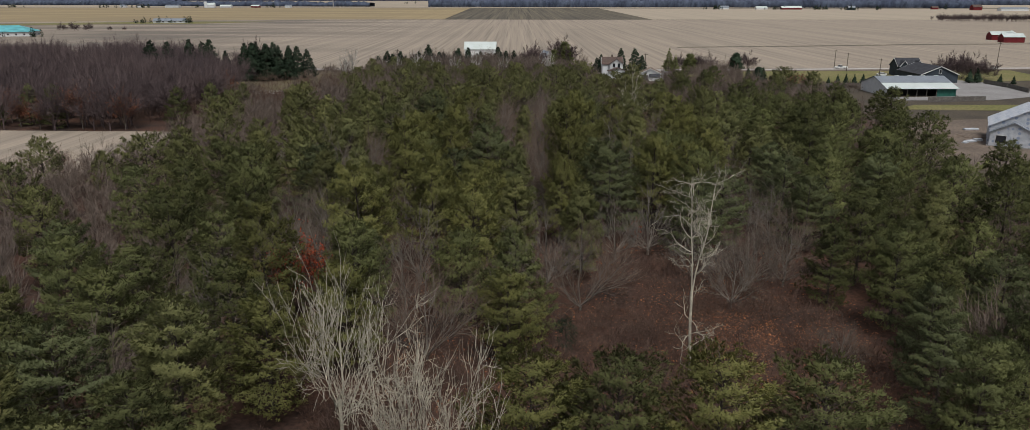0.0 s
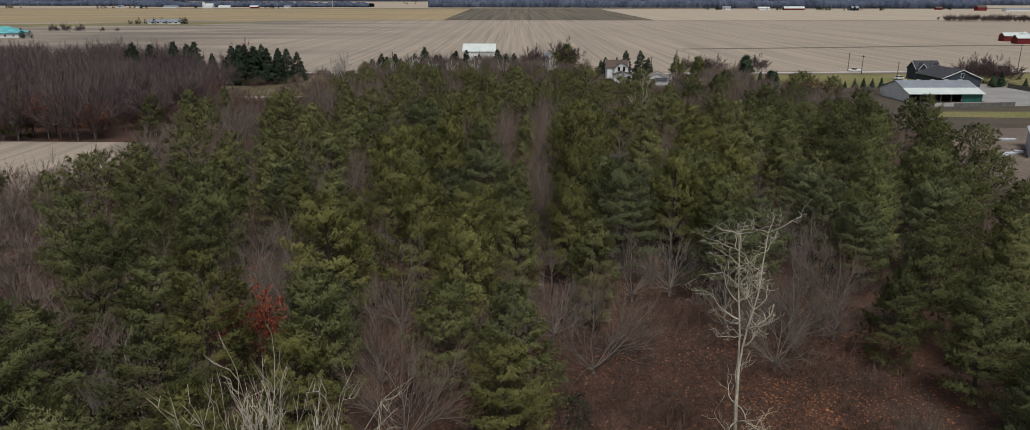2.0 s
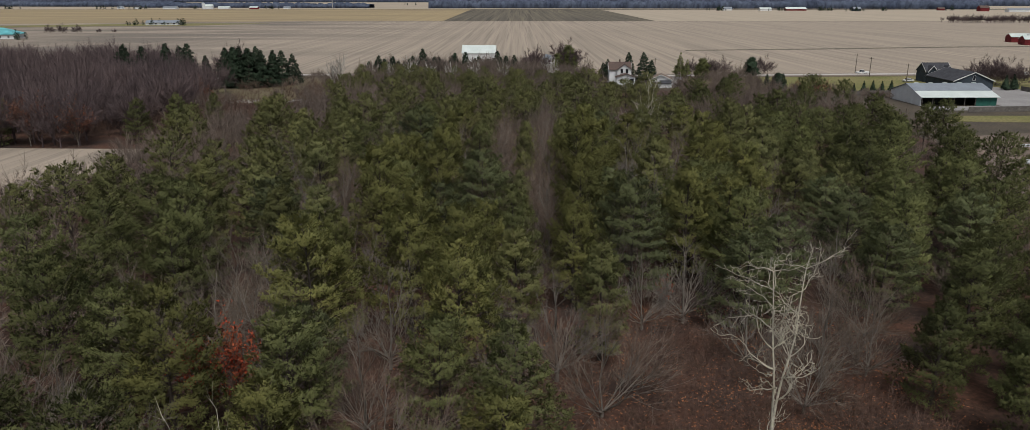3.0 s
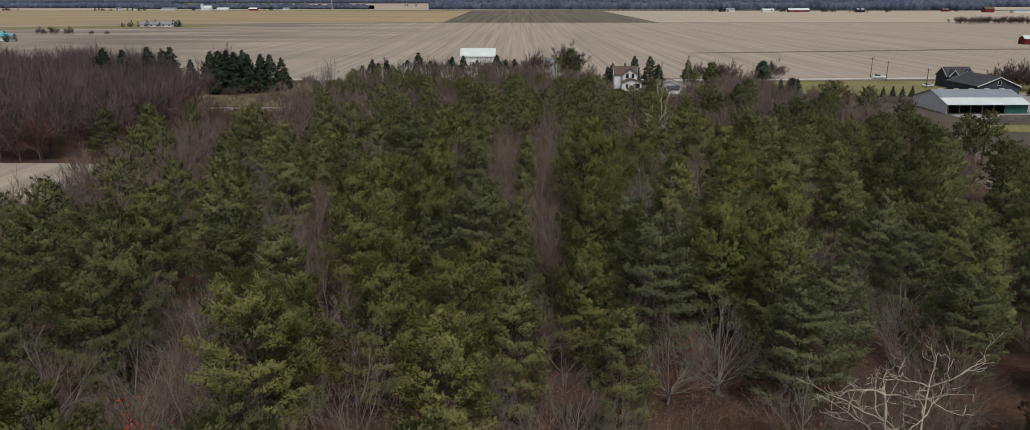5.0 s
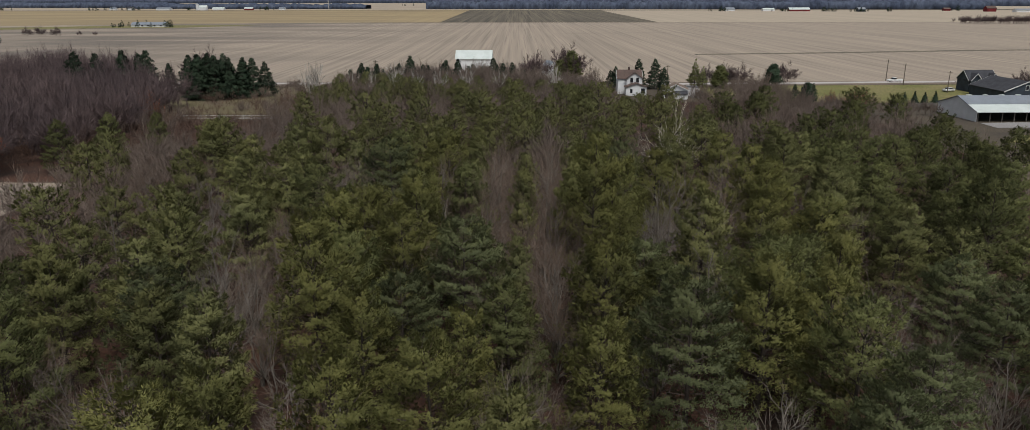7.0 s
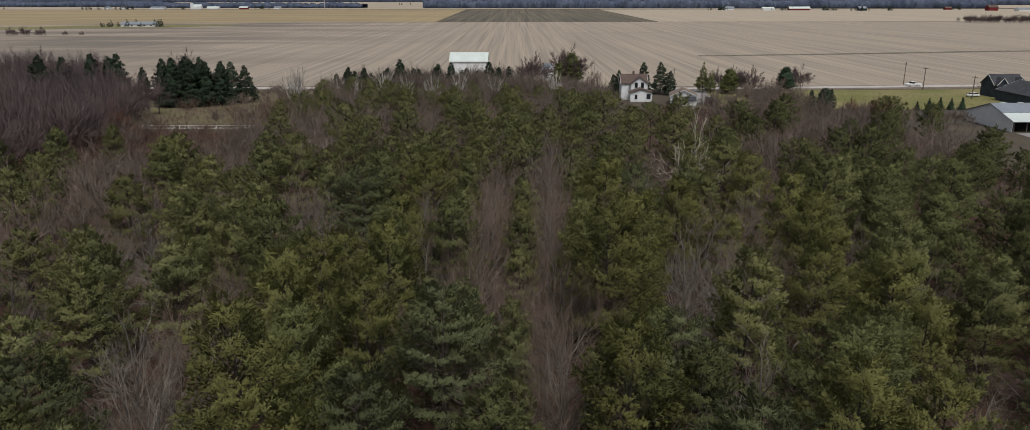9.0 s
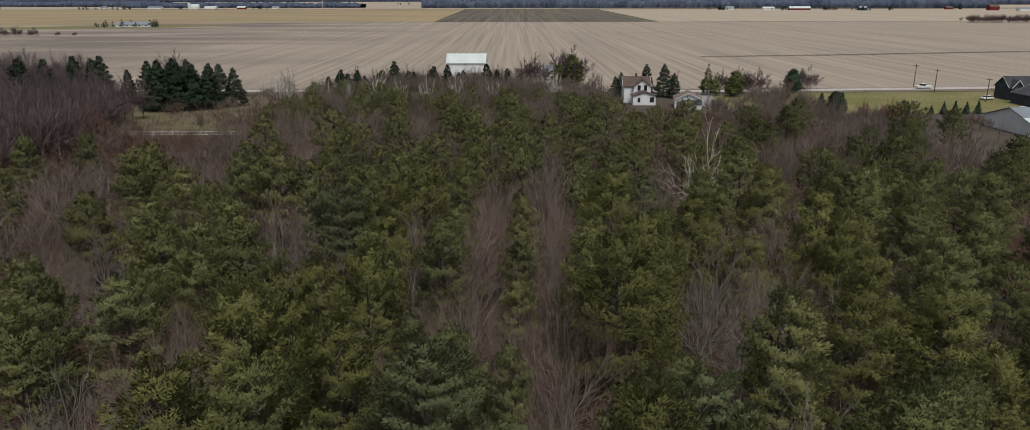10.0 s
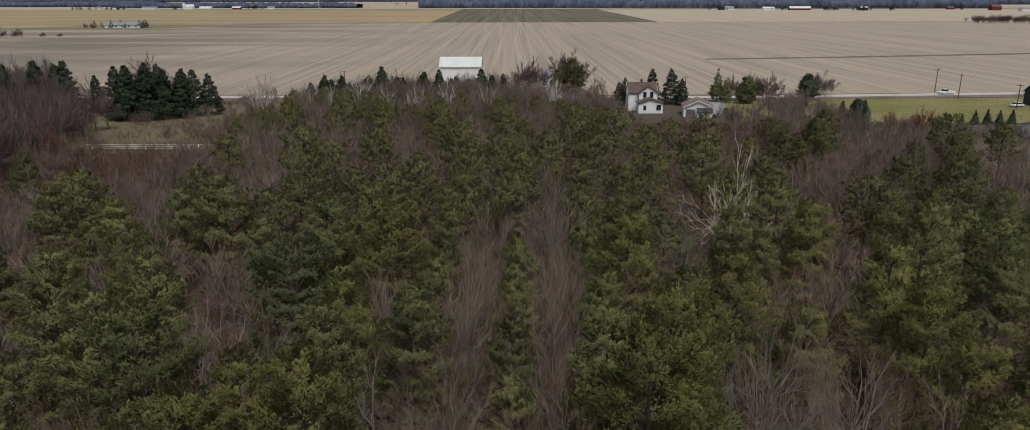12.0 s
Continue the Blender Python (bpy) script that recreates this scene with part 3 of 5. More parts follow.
def bare_shape(seed, height=9.0, spread=2.6, trunk=0.2, depth=4, forks=4, rise=0.8, crook=0.12, thin=0.012, thick=0.12, twigs=5, side_limbs=8, sides=3, fork=3, short=(0.5, 0.78)):
    """Leafless tree: trunk, limbs that fork again and again, and fine twigs."""
    rng = np.random.default_rng(seed)
    stem, limbs, fine = [], [], []

    def grow(p, d, ln, r, level):
        d = d / np.linalg.norm(d)
        if level >= depth:
            fine.append((p, p + d * ln, max(r, thin), thin))
            return
        q = p + d * ln * 0.5 + rng.normal(0, crook * ln * 0.35, 3)
        e = p + d * ln + rng.normal(0, crook * ln * 0.3, 3)
        r1 = max(r * 0.6, thin)
        limbs.extend([(p, q, r, (r + r1) / 2), (q, e, (r + r1) / 2, r1)])
        n = forks if level < 2 else fork if level < depth - 1 else twigs
        for k in range(n):
            f = 0.3 + 0.7 * (k + 1) / n
            b = p + (q - p) * f * 2 if f < 0.5 else q + (e - q) * (f * 2 - 1)
            s = rng.normal(0, 1, 3)
            s -= d * s.dot(d)
            s /= np.linalg.norm(s)
            wide = rng.uniform(0.4, 0.95) if k < n - 1 else rng.uniform(0.05, 0.3)
            w = d * 0.85 + s * wide + np.array([0, 0, rise * 0.2])
            grow(b, w, ln * rng.uniform(*short), max(r1 * rng.uniform(0.6, 0.9), thin), level + 1)

    base = height * trunk
    lean = rng.normal(0, 0.03, 2)
    top = np.array([lean[0] * base, lean[1] * base, base])
    stem.append((np.array([0, 0, -0.1]), top * 0.5, thick * 1.25, thick * 1.05))
    stem.append((top * 0.5, top, thick * 1.05, thick * 0.95))
    grow(top, np.array([lean[0], lean[1], 1.0]), height * 0.5, thick * 0.8, 1)
    for k in range(side_limbs):
        az = 6.283 * k / side_limbs + rng.normal(0, 0.3)
        u = rng.uniform(0.5, 1.0)
        out = spread / height * 2.2 * rng.uniform(0.5, 1.15)
        w = np.array([math.cos(az) * out, math.sin(az) * out, rise])
        grow(top * u, w, height * rng.uniform(0.36, 0.5), thick * rng.uniform(0.3, 0.5), 1)
    k = height / max(s[1][2] for s in limbs + fine)
    w = spread * 0.8 / np.percentile([math.hypot(s[1][0], s[1][1]) for s in fine], 70)
    size = np.array([w, w, k])
    fit = lambda segs: [(a * size, b * size, r, q) for a, b, r, q in segs]
    return tubes(fit(stem), 6 if sides else 4), tubes(fit(limbs), sides) if sides else slivers(fit(limbs), rng), slivers(fit(fine), rng)


def crooked_shape(seed, height=19.3, thick=0.15):
    """A tall pale tree: a wavering stem that parts low down in two, with long crooked limbs."""
    rng = np.random.default_rng(seed)
    stem, limbs, fine = [], [], []

    def wander(p, d, ln, r, end, n, sway, lift, out):
        d = np.array(d, float) / np.linalg.norm(d)
        path = [p]
        for i in range(n):
            d = d + rng.normal(0, sway, 3) + np.array([0, 0, lift])
            d /= np.linalg.norm(d)
            q = p + d * ln / n
            out.append((p, q, r + (end - r) * i / n, r + (end - r) * (i + 1) / n))
            p = q
            path.append(p)
        return path, d

    def branch(p, d, ln, r, level):
        path, e = wander(p, d, ln, r, max(r * 0.3, 0.012), 6, 0.24, 0.05, limbs if level < 2 else fine)
        if level >= 3:
            return
        for i in (2, 3, 4, 5, 6) if level < 2 else (3, 5, 6):
            s = rng.normal(0, 1, 3)
            s -= e * s.dot(e)
            s /= np.linalg.norm(s)
            branch(path[i], e * 0.75 + s * rng.uniform(0.4, 1.0), ln * rng.uniform(0.22, 0.5), max(r * 0.42, 0.013), level + 1)

    low, d = wander(np.array([0, 0, -0.1]), (0.03, 0, 1), height * 0.42, thick, thick * 0.8, 6, 0.025, 0.06, stem)
    one, d1 = wander(low[-1], d + np.array([-0.06, 0, 0]), height * 0.5, thick * 0.5, 0.03, 8, 0.08, 0.05, stem)
    two, d2 = wander(low[-2], d + np.array([0.12, 0.1, 0]), height * 0.58, thick * 0.55, 0.03, 8, 0.1, 0.05, stem)
    for path in (one, two):
        for i in range(2, len(path)):
            for j in range(3):
                a = rng.uniform(0, 6.28)
                branch(path[i], (math.cos(a), math.sin(a), rng.uniform(0.1, 0.9)), height * rng.uniform(0.08, 0.17), 0.042 if i < 6 else 0.03, 1)
    for i in range(7):
        a = rng.choice([0.2, 3.0]) + rng.normal(0, 0.7)
        branch(low[2 + i % 4], (math.cos(a), math.sin(a), rng.uniform(0.0, 0.35)), height * rng.uniform(0.11, 0.18), 0.05, 1)
    k = height / max(s[1][2] for s in stem + limbs + fine)
    fit = lambda segs: [(a * k, b * k, r, q) for a, b, r, q in segs]
    return tubes(fit(stem), 8), tubes(fit(limbs), 4), tubes(fit(fine), 3)


# ---- ground, fields, road ----
def sheet(name, outline, top, mat, label, category, thick=0.04):
    """A flat piece of land with the given outline, its top at that height."""
    ob = part(name, prism(outline, top - thick, top, "z"), mat)
    return tagged(ob, label, category, kind="structure")


sheet("ground", [(-6000, -1500), (6000, -1500), (6000, 7000), (-6000, 7000)], 0.0, M_ROUGH, "flat ground under rough dry brown grass", "ground", 1.0)
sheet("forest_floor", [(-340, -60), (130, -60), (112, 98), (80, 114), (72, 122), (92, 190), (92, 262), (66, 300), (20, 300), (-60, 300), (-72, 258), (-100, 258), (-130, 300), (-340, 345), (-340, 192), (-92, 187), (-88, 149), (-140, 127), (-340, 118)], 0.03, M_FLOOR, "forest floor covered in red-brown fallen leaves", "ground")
sheet("crop_field", [(-900, 361), (30, 359), (100, 362), (215, 368), (600, 402), (900, 420), (900, 1075), (160, 1080), (-125, 1085), (-700, 1090)], 0.10, M_STUBBLE, "harvested field of grey-brown corn stubble in long rows", "field")
sheet("straw_field", [(-2400, 975), (-605, 980), (-300, 1085), (-127, 1088), (-165, 2010), (-2400, 2060)], 0.16, M_STRAW, "harvested field of golden straw stubble", "field")
sheet("ploughed_field", [(-124, 1088), (157, 1083), (152, 1960), (-160, 2005)], 0.16, M_PLOUGHED, "dark ploughed field with straight furrows", "field")
sheet("pale_field", [(160, 1084), (2400, 1075), (2400, 1960), (156, 1960)], 0.16, M_PALE_FIELD, "harvested field of pale tan stubble", "field")
sheet("far_plain", [(-6000, 2070), (6000, 2070), (6000, 6900), (-6000, 6900)], 0.12, M_PALE_FIELD, "distant tan farmland towards the horizon", "field")
sheet("roadside_field", [(220, 372), (900, 412), (900, 360), (420, 375), (230, 352)], 0.06, M_PALE_FIELD, "dry pale grass strip beside the road", "field")
sheet("farm_lawn", [(-470, 905), (-395, 915), (-330, 990), (-480, 985), (-640, 890), (-600, 850)], 0.2, M_GRASS, "yellow-green lawn round a distant farmhouse", "lawn")
sheet("lawn", [(52, 306), (100, 300), (142, 300), (210, 316), (215, 356), (96, 348), (54, 343)], 0.06, M_GRASS, "short green-yellow winter lawn beside the road", "lawn")
sheet("yard_lawn", [(108, 231), (160, 228), (215, 234), (216, 243), (118, 241)], 0.06, M_GRASS, "patchy green and brown grass strip by the fence", "lawn")
sheet("dirt_lot", [(76, 150), (180, 132), (230, 160), (230, 216), (118, 212), (96, 205), (80, 176)], 0.05, M_DIRT, "bare brown earth of a building site", "ground")
sheet("gravel_yard", [(118, 251), (150, 253), (176, 266), (176, 304), (166, 318), (146, 300), (143, 262), (118, 259)], 0.09, M_GRAVEL, "pale grey gravel farmyard", "yard")
sheet("paddock", [(-150, 262), (-70, 262), (-62, 300), (-75, 345), (-160, 345)], 0.06, M_PADDOCK, "rough brown-green grass of a paddock", "lawn")
sheet("side_field", [(-320, 116), (-96, 124), (-84, 146), (-84, 187), (-320, 190)], 0.06, M_STUBBLE, "bare tan harvested field beside the woods", "field")
sheet("verge", [(-900, 349), (60, 345.5), (100, 349), (215, 358), (600, 396), (600, 403), (215, 369), (100, 363), (30, 360), (-900, 362)], 0.09, M_DIRT, "dry brown roadside verge", "verge")
sheet("road", [(-900, 352), (54, 350), (99, 353.5), (170, 360.5), (215, 363), (600, 397), (600, 402), (215, 368.5), (170, 366), (99, 359), (54, 355.5), (-900, 358)], 0.14, M_ROAD, "worn pale grey country road", "road")
sheet("driveway", [(50, 320), (53, 309), (56, 309), (61, 349), (57, 349)], 0.11, M_GRAVEL, "narrow pale gravel driveway to the garage", "driveway")
ditch = sheet("field_ditch", [(92, 506), (180, 520), (280, 542), (420, 555), (420, 563), (280, 550), (180, 528), (92, 513)], 0.14, M_PLOUGHED, "dark grassed drain line across the field", "ditch")

# ---- forest ----
ROW, X0 = 3.85, 1.5     # the plantation's rows run along y
rng = np.random.default_rng(11)


def inside(x, y, outline):
    hit = False
    for (a, b), (c, d) in zip(outline, outline[1:] + outline[:1]):
        if (b > y) != (d > y) and x < (c - a) * (y - b) / (d - b) + a:
            hit = not hit
    return hit


CLEARING = [(-19, 30), (-19, 54), (-14, 60), (-9.5, 64), (-3, 62), (1, 72), (3.5, 74), (8, 76), (8.5, 92), (20, 93), (29, 84), (33, 66), (29, 49), (34, 30)]
GAP = [(44, 158), (84, 160), (80, 171), (44, 170)]
WOOD = [(-112, 40), (62, 20), (110, 40), (104, 100), (80, 113), (67, 119), (78, 160), (86, 190), (84, 231), (71, 240), (54, 243),
        (23, 243), (12, 264), (-17, 270), (-46, 264), (-60, 241), (-62, 212), (-76, 199), (-80, 190), (-78, 184), (-74, 150), (-80, 122)]

PINES = [white_pine_shape(s, 10.0, w, low, sh, pt, wh, bo, 3400, 8, 0.165, 0.07, sc, fl, cl) for s, w, low, sh, pt, wh, bo, sc, fl, cl in (
    (1, 2.8, 0.08, 0.54, 0.64, 15, 7, 0.9, 0.17, 1.25), (2, 2.55, 0.08, 0.54, 0.66, 15, 7, 0.9, 0.18, 1.35), (3, 3.4, 0.04, 0.9, 0.78, 16, 7, 0.6, 0.13, 1.0),
    (4, 3.2, 0.06, 0.52, 0.66, 11, 7, 0.22, 0.09, 0.7), (5, 2.05, 0.08, 0.5, 0.68, 15, 6, 0.9, 0.17, 1.35), (6, 2.7, 0.1, 0.5, 0.58, 13, 7, 0.9, 0.17, 1.25))]
MID_PINES = [white_pine_shape(s, 10.0, w, 0.15, sh, pt, 13, 7, 2000, 7, 0.21, 0.09, sc, 0.13, 1.05) for s, w, sh, pt, sc in ((21, 2.7, 0.54, 0.7, 0.6), (22, 3.0, 0.5, 0.66, 0.25), (23, 2.4, 0.55, 0.74, 0.6), (24, 2.6, 0.48, 0.64, 0.5))]
FAR_PINES = [white_pine_shape(s, 10.0, w, 0.3, sh, pt, 12, 6, 700, 6, 0.3, 0.15, 0.3, 0.13, 1.0) for s, w, sh, pt in ((25, 2.7, 0.46, 0.75), (26, 3.2, 0.44, 0.7), (27, 2.7, 0.5, 0.8))]
BARES = [bare_shape(s, 10.0, w, tr, 4, 4, ri, cr, 0.009, th, tw, 12, 3, fo) for s, w, tr, ri, cr, th, tw, fo in ((31, 6.0, 0.05, 0.85, 0.08, 0.11, 13, 5), (32, 4.8, 0.12, 0.75, 0.14, 0.13, 11, 4), (33, 4.8, 0.14, 0.6, 0.18, 0.15, 8, 4), (34, 5.6, 0.05, 0.85, 0.08, 0.11, 13, 5))]
FAR_BARES = [bare_shape(s, 10.0, 3.5, 0.2, 3, 5, 0.85, 0.16, 0.026, 0.12, 16, 9, 0) for s in (41, 42, 43)]
BRUSH = [bare_shape(s, 3.0, 1.7, 0.05, 3, 4, 0.8, 0.2, 0.014, 0.04, 5, 7, 0) for s in (44, 45)]


class Stand:
    """Places one kind of tree: each a thing of its own, made once and then copied."""

    def __init__(self, name, makers, labels, category, group):
        self.name, self.makers, self.labels, self.category, self.group, self.made = name, makers, labels, category, group, {}

    def put(self, which, m):
        if which not in self.made:
            ob = root(self.name, self.labels[which % len(self.labels)], self.category, self.group, m=m)
            for name, me in self.makers[which]:
                part(name, me, None, ob)
            self.made[which] = ob
            return ob
        first = self.made[which]
        return copy_thing(first, m @ Matrix.Diagonal((*(1 / v for v in first.scale), 1)))


def pine_maker(shape, needles):
    wood, crown = shape
    return [("trunk", mesh_of("pine_trunk", *wood, M_BARK)), ("crown", mesh_of("pine_crown", *crown[:2], needles, N=crown[2]))]


def bare_maker(shape, bark, twig):
    stem, limbs, fine = shape
    V, F = joined(limbs, fine)
    which = np.repeat([0, 1], [len(limbs[1]), len(fine[1])])
    return [("trunk", mesh_of("bare_trunk", *stem, bark)), ("crown", mesh_of("bare_crown", V, F, [bark, twig], which))]


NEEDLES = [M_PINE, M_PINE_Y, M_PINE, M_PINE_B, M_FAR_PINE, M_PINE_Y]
pine_stand = Stand("pine_tree", [pine_maker(s, n) for s, n in zip(PINES, NEEDLES)],
                   ["dense dark green plantation pine with soft layered boughs", "yellow-green plantation pine with upturned bushy tips", "slender dark green plantation pine in a row",
                    "broad blue-green pine with wide flat boughs", "narrow green plantation pine among bare trees", "bushy yellowish pine with a rounded crown"], "pine tree", "plantation pines")
bare_stand = Stand("bare_tree", [bare_maker(s, M_GREY_TWIG, t) for s, t in zip(BARES, (M_RED_TWIG, M_TWIG, M_GREY_TWIG, M_RED_TWIG))],
                   ["leafless brown tree with upswept fine twigs", "leafless brown hardwood with a rounded twiggy crown", "leafless grey hardwood with spreading limbs", "slim leafless reddish tree in a row"], "bare tree", "leafless hardwoods")


def placed(x, y, s, turn, tall=1.0):
    return Matrix.Translation((x, y, 0)) @ Matrix.Rotation(turn, 4, "Z") @ Matrix.Diagonal((s, s, s * tall, 1))


# leafless trees that stand in the hardwood rows, row by row: places along y
HARDWOOD = {0: [*range(113, 206, 5)], -2: [*range(126, 193, 6)]}
# pines whose places are known: x, y, height, kind
PINES_EDGE = [(-36, 59, 10.6, 0), (-25.6, 59.6, 10.6, 0), (31.6, 54.3, 8.6, 3), (-38, 50, 10, 0)]
PINES_SOUTH = [(-0.2, 43.8, 10.2, 5), (5.4, 44, 10.6, 0), (12, 43.8, 10.4, 5), (18.6, 43.6, 10.6, 0), (-18.6, 76.5, 9.4, 3),
               (-27.1, 71.6, 12.6, 1), (-39, 77.4, 12.6, 0), (-1.5, 70.6, 11, 2), (-7.5, 73.5, 9.6, 0), (-6.9, 82.4, 12.6, 1), (-19.5, 91, 12, 1), (-20.7, 86.4, 13, 5), (-7.4, 96.4, 11.5, 5), (-12.9, 93.2, 11.5, 5), (37.4, 66.4, 9.4, 0), (36.4, 73, 10, 0), (33.6, 60.5, 9.4, 3), (31, 48, 10, 0), (40.2, 79.2, 9.4, 0), (38, 85.8, 11.2, 0), (44.7, 94, 10.6, 0), (36, 98, 10, 3), (-43.5, 66, 11, 0), (-49.6, 91, 12, 0)]
PINES_MIDDLE = [(3.7, 101, 11, 1), (10.5, 104, 13.2, 3), (22.3, 102.8, 12, 0), (-24.2, 102.6, 12.2, 4), (-30, 106.4, 11, 4), (-38.4, 100.7, 13, 0), (-46.5, 110.3, 11.6, 0), (-2.9, 109.5, 11.2, 2), (17.2, 108.5, 13, 1), (22.2, 108.6, 12, 1), (5, 112.5, 13.4, 1), (9.5, 114.3, 11.6, 2),
                (-12, 112, 10.6, 3), (-19.4, 112.5, 14.4, 1), (19, 114.6, 12.6, 0), (-37.3, 118.2, 12, 2), (-7.5, 120, 13, 3), (-20.2, 124.4, 13.8, 1), (15.8, 125.6, 13.6, 4), (40.8, 125, 11.2, 0), (-6.8, 127.2, 11, 2), (-38.2, 128, 11.2, 0), (-19.1, 131, 12.6, 5), (22.7, 130.5, 11.8, 5), (23.3, 119, 11.4, 0)]
PINES_NORTH = [(29.5, 131, 11.8, 5), (-32.9, 133.4, 12.4, 3), (31, 135.5, 11.2, 0), (-52.5, 111, 11, 0), (-14.1, 134.6, 13.2, 1), (5.6, 134.6, 14.2, 5), (63.3, 135, 10.2, 3), (-19.4, 138.6, 10.6, 5), (-26.7, 141, 13, 0), (3.9, 141, 13.2, 4), (47.6, 142, 9, 0), (-15.8, 145, 11.6, 4), (8.8, 145.7, 12.8, 5),
               (-15.2, 150.6, 11.4, 1), (-10.1, 148.6, 12.4, 2), (28.8, 149.3, 11.6, 5), (-38.9, 151.4, 12.2, 0), (11.5, 152.8, 11.4, 0), (15.5, 154, 12.4, 1), (44.5, 154, 10, 3), (28.6, 155.6, 12.6, 1), (-21, 156.7, 13.6, 3), (46.9, 158, 10.4, 3)]
PINES_FAR = [(8.2, 164.6, 12.6, 1), (-14, 167, 12.8, 1), (70, 170.5, 10, 3), (47, 171, 11.6, 0), (-22.2, 173, 11.8, 0), (40.9, 173, 12, 0), (-18.9, 178.3, 12.6, 0), (-35.6, 178.5, 13, 0), (27.3, 180.6, 11.6, 5), (-9.3, 184, 12.4, 1), (13.2, 188, 11, 4), (11.6, 196.7, 11, 5), (-16.6, 200, 11, 0)]
KNOWN_PINES = PINES_EDGE + PINES_SOUTH + PINES_MIDDLE + PINES_NORTH + PINES_FAR
# leafless trees whose places are known: x, y, height, kind
KNOWN_BARES = [(-26.7, 165, 12.6, 1), (-28, 128.3, 11.8, 3), (-28.4, 133, 11, 0), (-17.5, 99.8, 10, 2), (-25.9, 90.2, 12.6, 1), (15, 95.8, 11, 2), (28, 109.5, 11.4, 2), (1.6, 83, 11.8, 2), (-13.5, 84.8, 11, 2), (-27.7, 96, 11.2, 1), (-24.6, 82.7, 11.6, 1), (-4.6, 84.3, 10.4, 2), (-13, 150.5, 14.6, 3),
               (-25, 152, 13.6, 1), (-24.6, 112.5, 13, 1), (-13.9, 130, 11.6, 2), (-11.7, 142.5, 10, 2), (16, 146, 12.8, 2), (15.5, 131.8, 10.6, 2), (15, 177.6, 12, 1)]
MORE_BARES = [(13.7, 165.4, 13.4, 0), (36, 155, 10, 1), (15.4, 119.5, 12.6, 2), (14, 141.8, 13, 2), (26.5, 162, 11.6, 1), (53.4, 195.4, 12.6, 1), (-28.5, 137, 11.2, 3), (18, 135.4, 12.2, 2), (21, 141, 12, 0), (23, 147, 11.4, 1), (20, 158, 11.6, 0), (25, 138, 11, 2),
              (21.5, 78, 9.0, 1), (24.5, 83, 9.8, 1), (29.2, 84.6, 8.4, 1), (27.9, 64, 6.2, 1), (26.8, 88.6, 9.6, 1), (19, 86.5, 8.8, 2), (-37, 70, 11, 1), (10.5, 94, 9.4, 2), (31, 107, 9.5, 1), (-38, 88, 10.5, 1)]
KNOWN_BARES += MORE_BARES

near_pines, near_bares, far_pines, far_bares = [], [], [], []
mid_pines = []
taken = [(x, y, 2.6) for x, y, h, k in KNOWN_PINES] + [(x, y, 2.3) for x, y, h, k in KNOWN_BARES]
taken += [(X0 + ROW * k, b, 2.1) for k, ys in HARDWOOD.items() for b in ys]


def plant(x, y, size, k):
    near = y < 178 and abs(x + 1) < (50 if y < 118 else 31)
    (near_pines if near else mid_pines if y < 185 and abs(x) < 56 else far_pines).append((x, y, size, k))


for x, y, h, k in KNOWN_PINES:
    plant(x, y, h / 10, k)
for x, y, h, k in KNOWN_BARES:
    near_bares.append((x, y, h / 10, k))
for k, ys in HARDWOOD.items():
    for b in ys:
        x = X0 + ROW * k - 0.3 + rng.normal(0, 0.3)
        (near_bares if b < 175 else far_bares).append((x, b + rng.normal(0, 0.5), rng.uniform(1.15, 1.35), 0 if rng.random() < 0.5 else 3))
for k in range(-30, 29):
    y = 30 + rng.uniform(0, 3)
    while y < 315:
        x = X0 + ROW * k + rng.normal(0, 0.35)
        y += rng.uniform(2.4, 4.0)
        if not inside(x, y, WOOD) or inside(x, y, CLEARING) or inside(x, y, GAP) or (abs(x + 23.4) < 3.4 and 60 < y < 82):
            continue
        brown = 0.2 + (0.16 if x < -24 else 0) + (0.12 if k % 4 == 0 else 0) + (0.25 if x < -45 else 0) + (0.3 if x < -70 else 0) + (0.2 if y > 250 else 0) + (0.28 if y > 195 else 0) + (0.12 if y > 190 and x > 25 else 0)
        bare = rng.random() < brown
        lane = k in (-3, -1, 1) and 110 < y < 205
        own = 2.2 if bare else 1.65 if lane else 2.8
        if bare and lane:
            continue
        if any((x - a) ** 2 + (y - b) ** 2 < (own + r) ** 2 for a, b, r in taken):
            continue
        taken.append((x, y, own))
        size = rng.normal(1.08, 0.1) * (0.88 if y > 250 else 1.0)
        if bare:
            near = y < 165 and abs(x + 1) < 14 + 0.28 * y
            (near_bares if near else far_bares).append((x, y, size * rng.uniform(0.85, 1.05), int(rng.integers(0, 4))))
        else:
            plant(x, y, size * (0.84 if lane else 1.0), 4 if lane else int(rng.choice([0, 0, 3, 2, 4] if x < -24 or x > 30 else [0, 1, 5, 5, 4, 1, 3])))

for x, y, s, k in near_pines:
    wide = (1.25 if y < 45 else 1.2 if y < 66 and x < 0 else 1.0) * rng.uniform(0.95, 1.06)
    pine_stand.put(k, placed(x, y, s * wide, rng.uniform(0, 6.28), 1 / wide))
for x, y, s, k in near_bares:
    bare_stand.put(k, placed(x, y, s, rng.uniform(0, 6.28)))


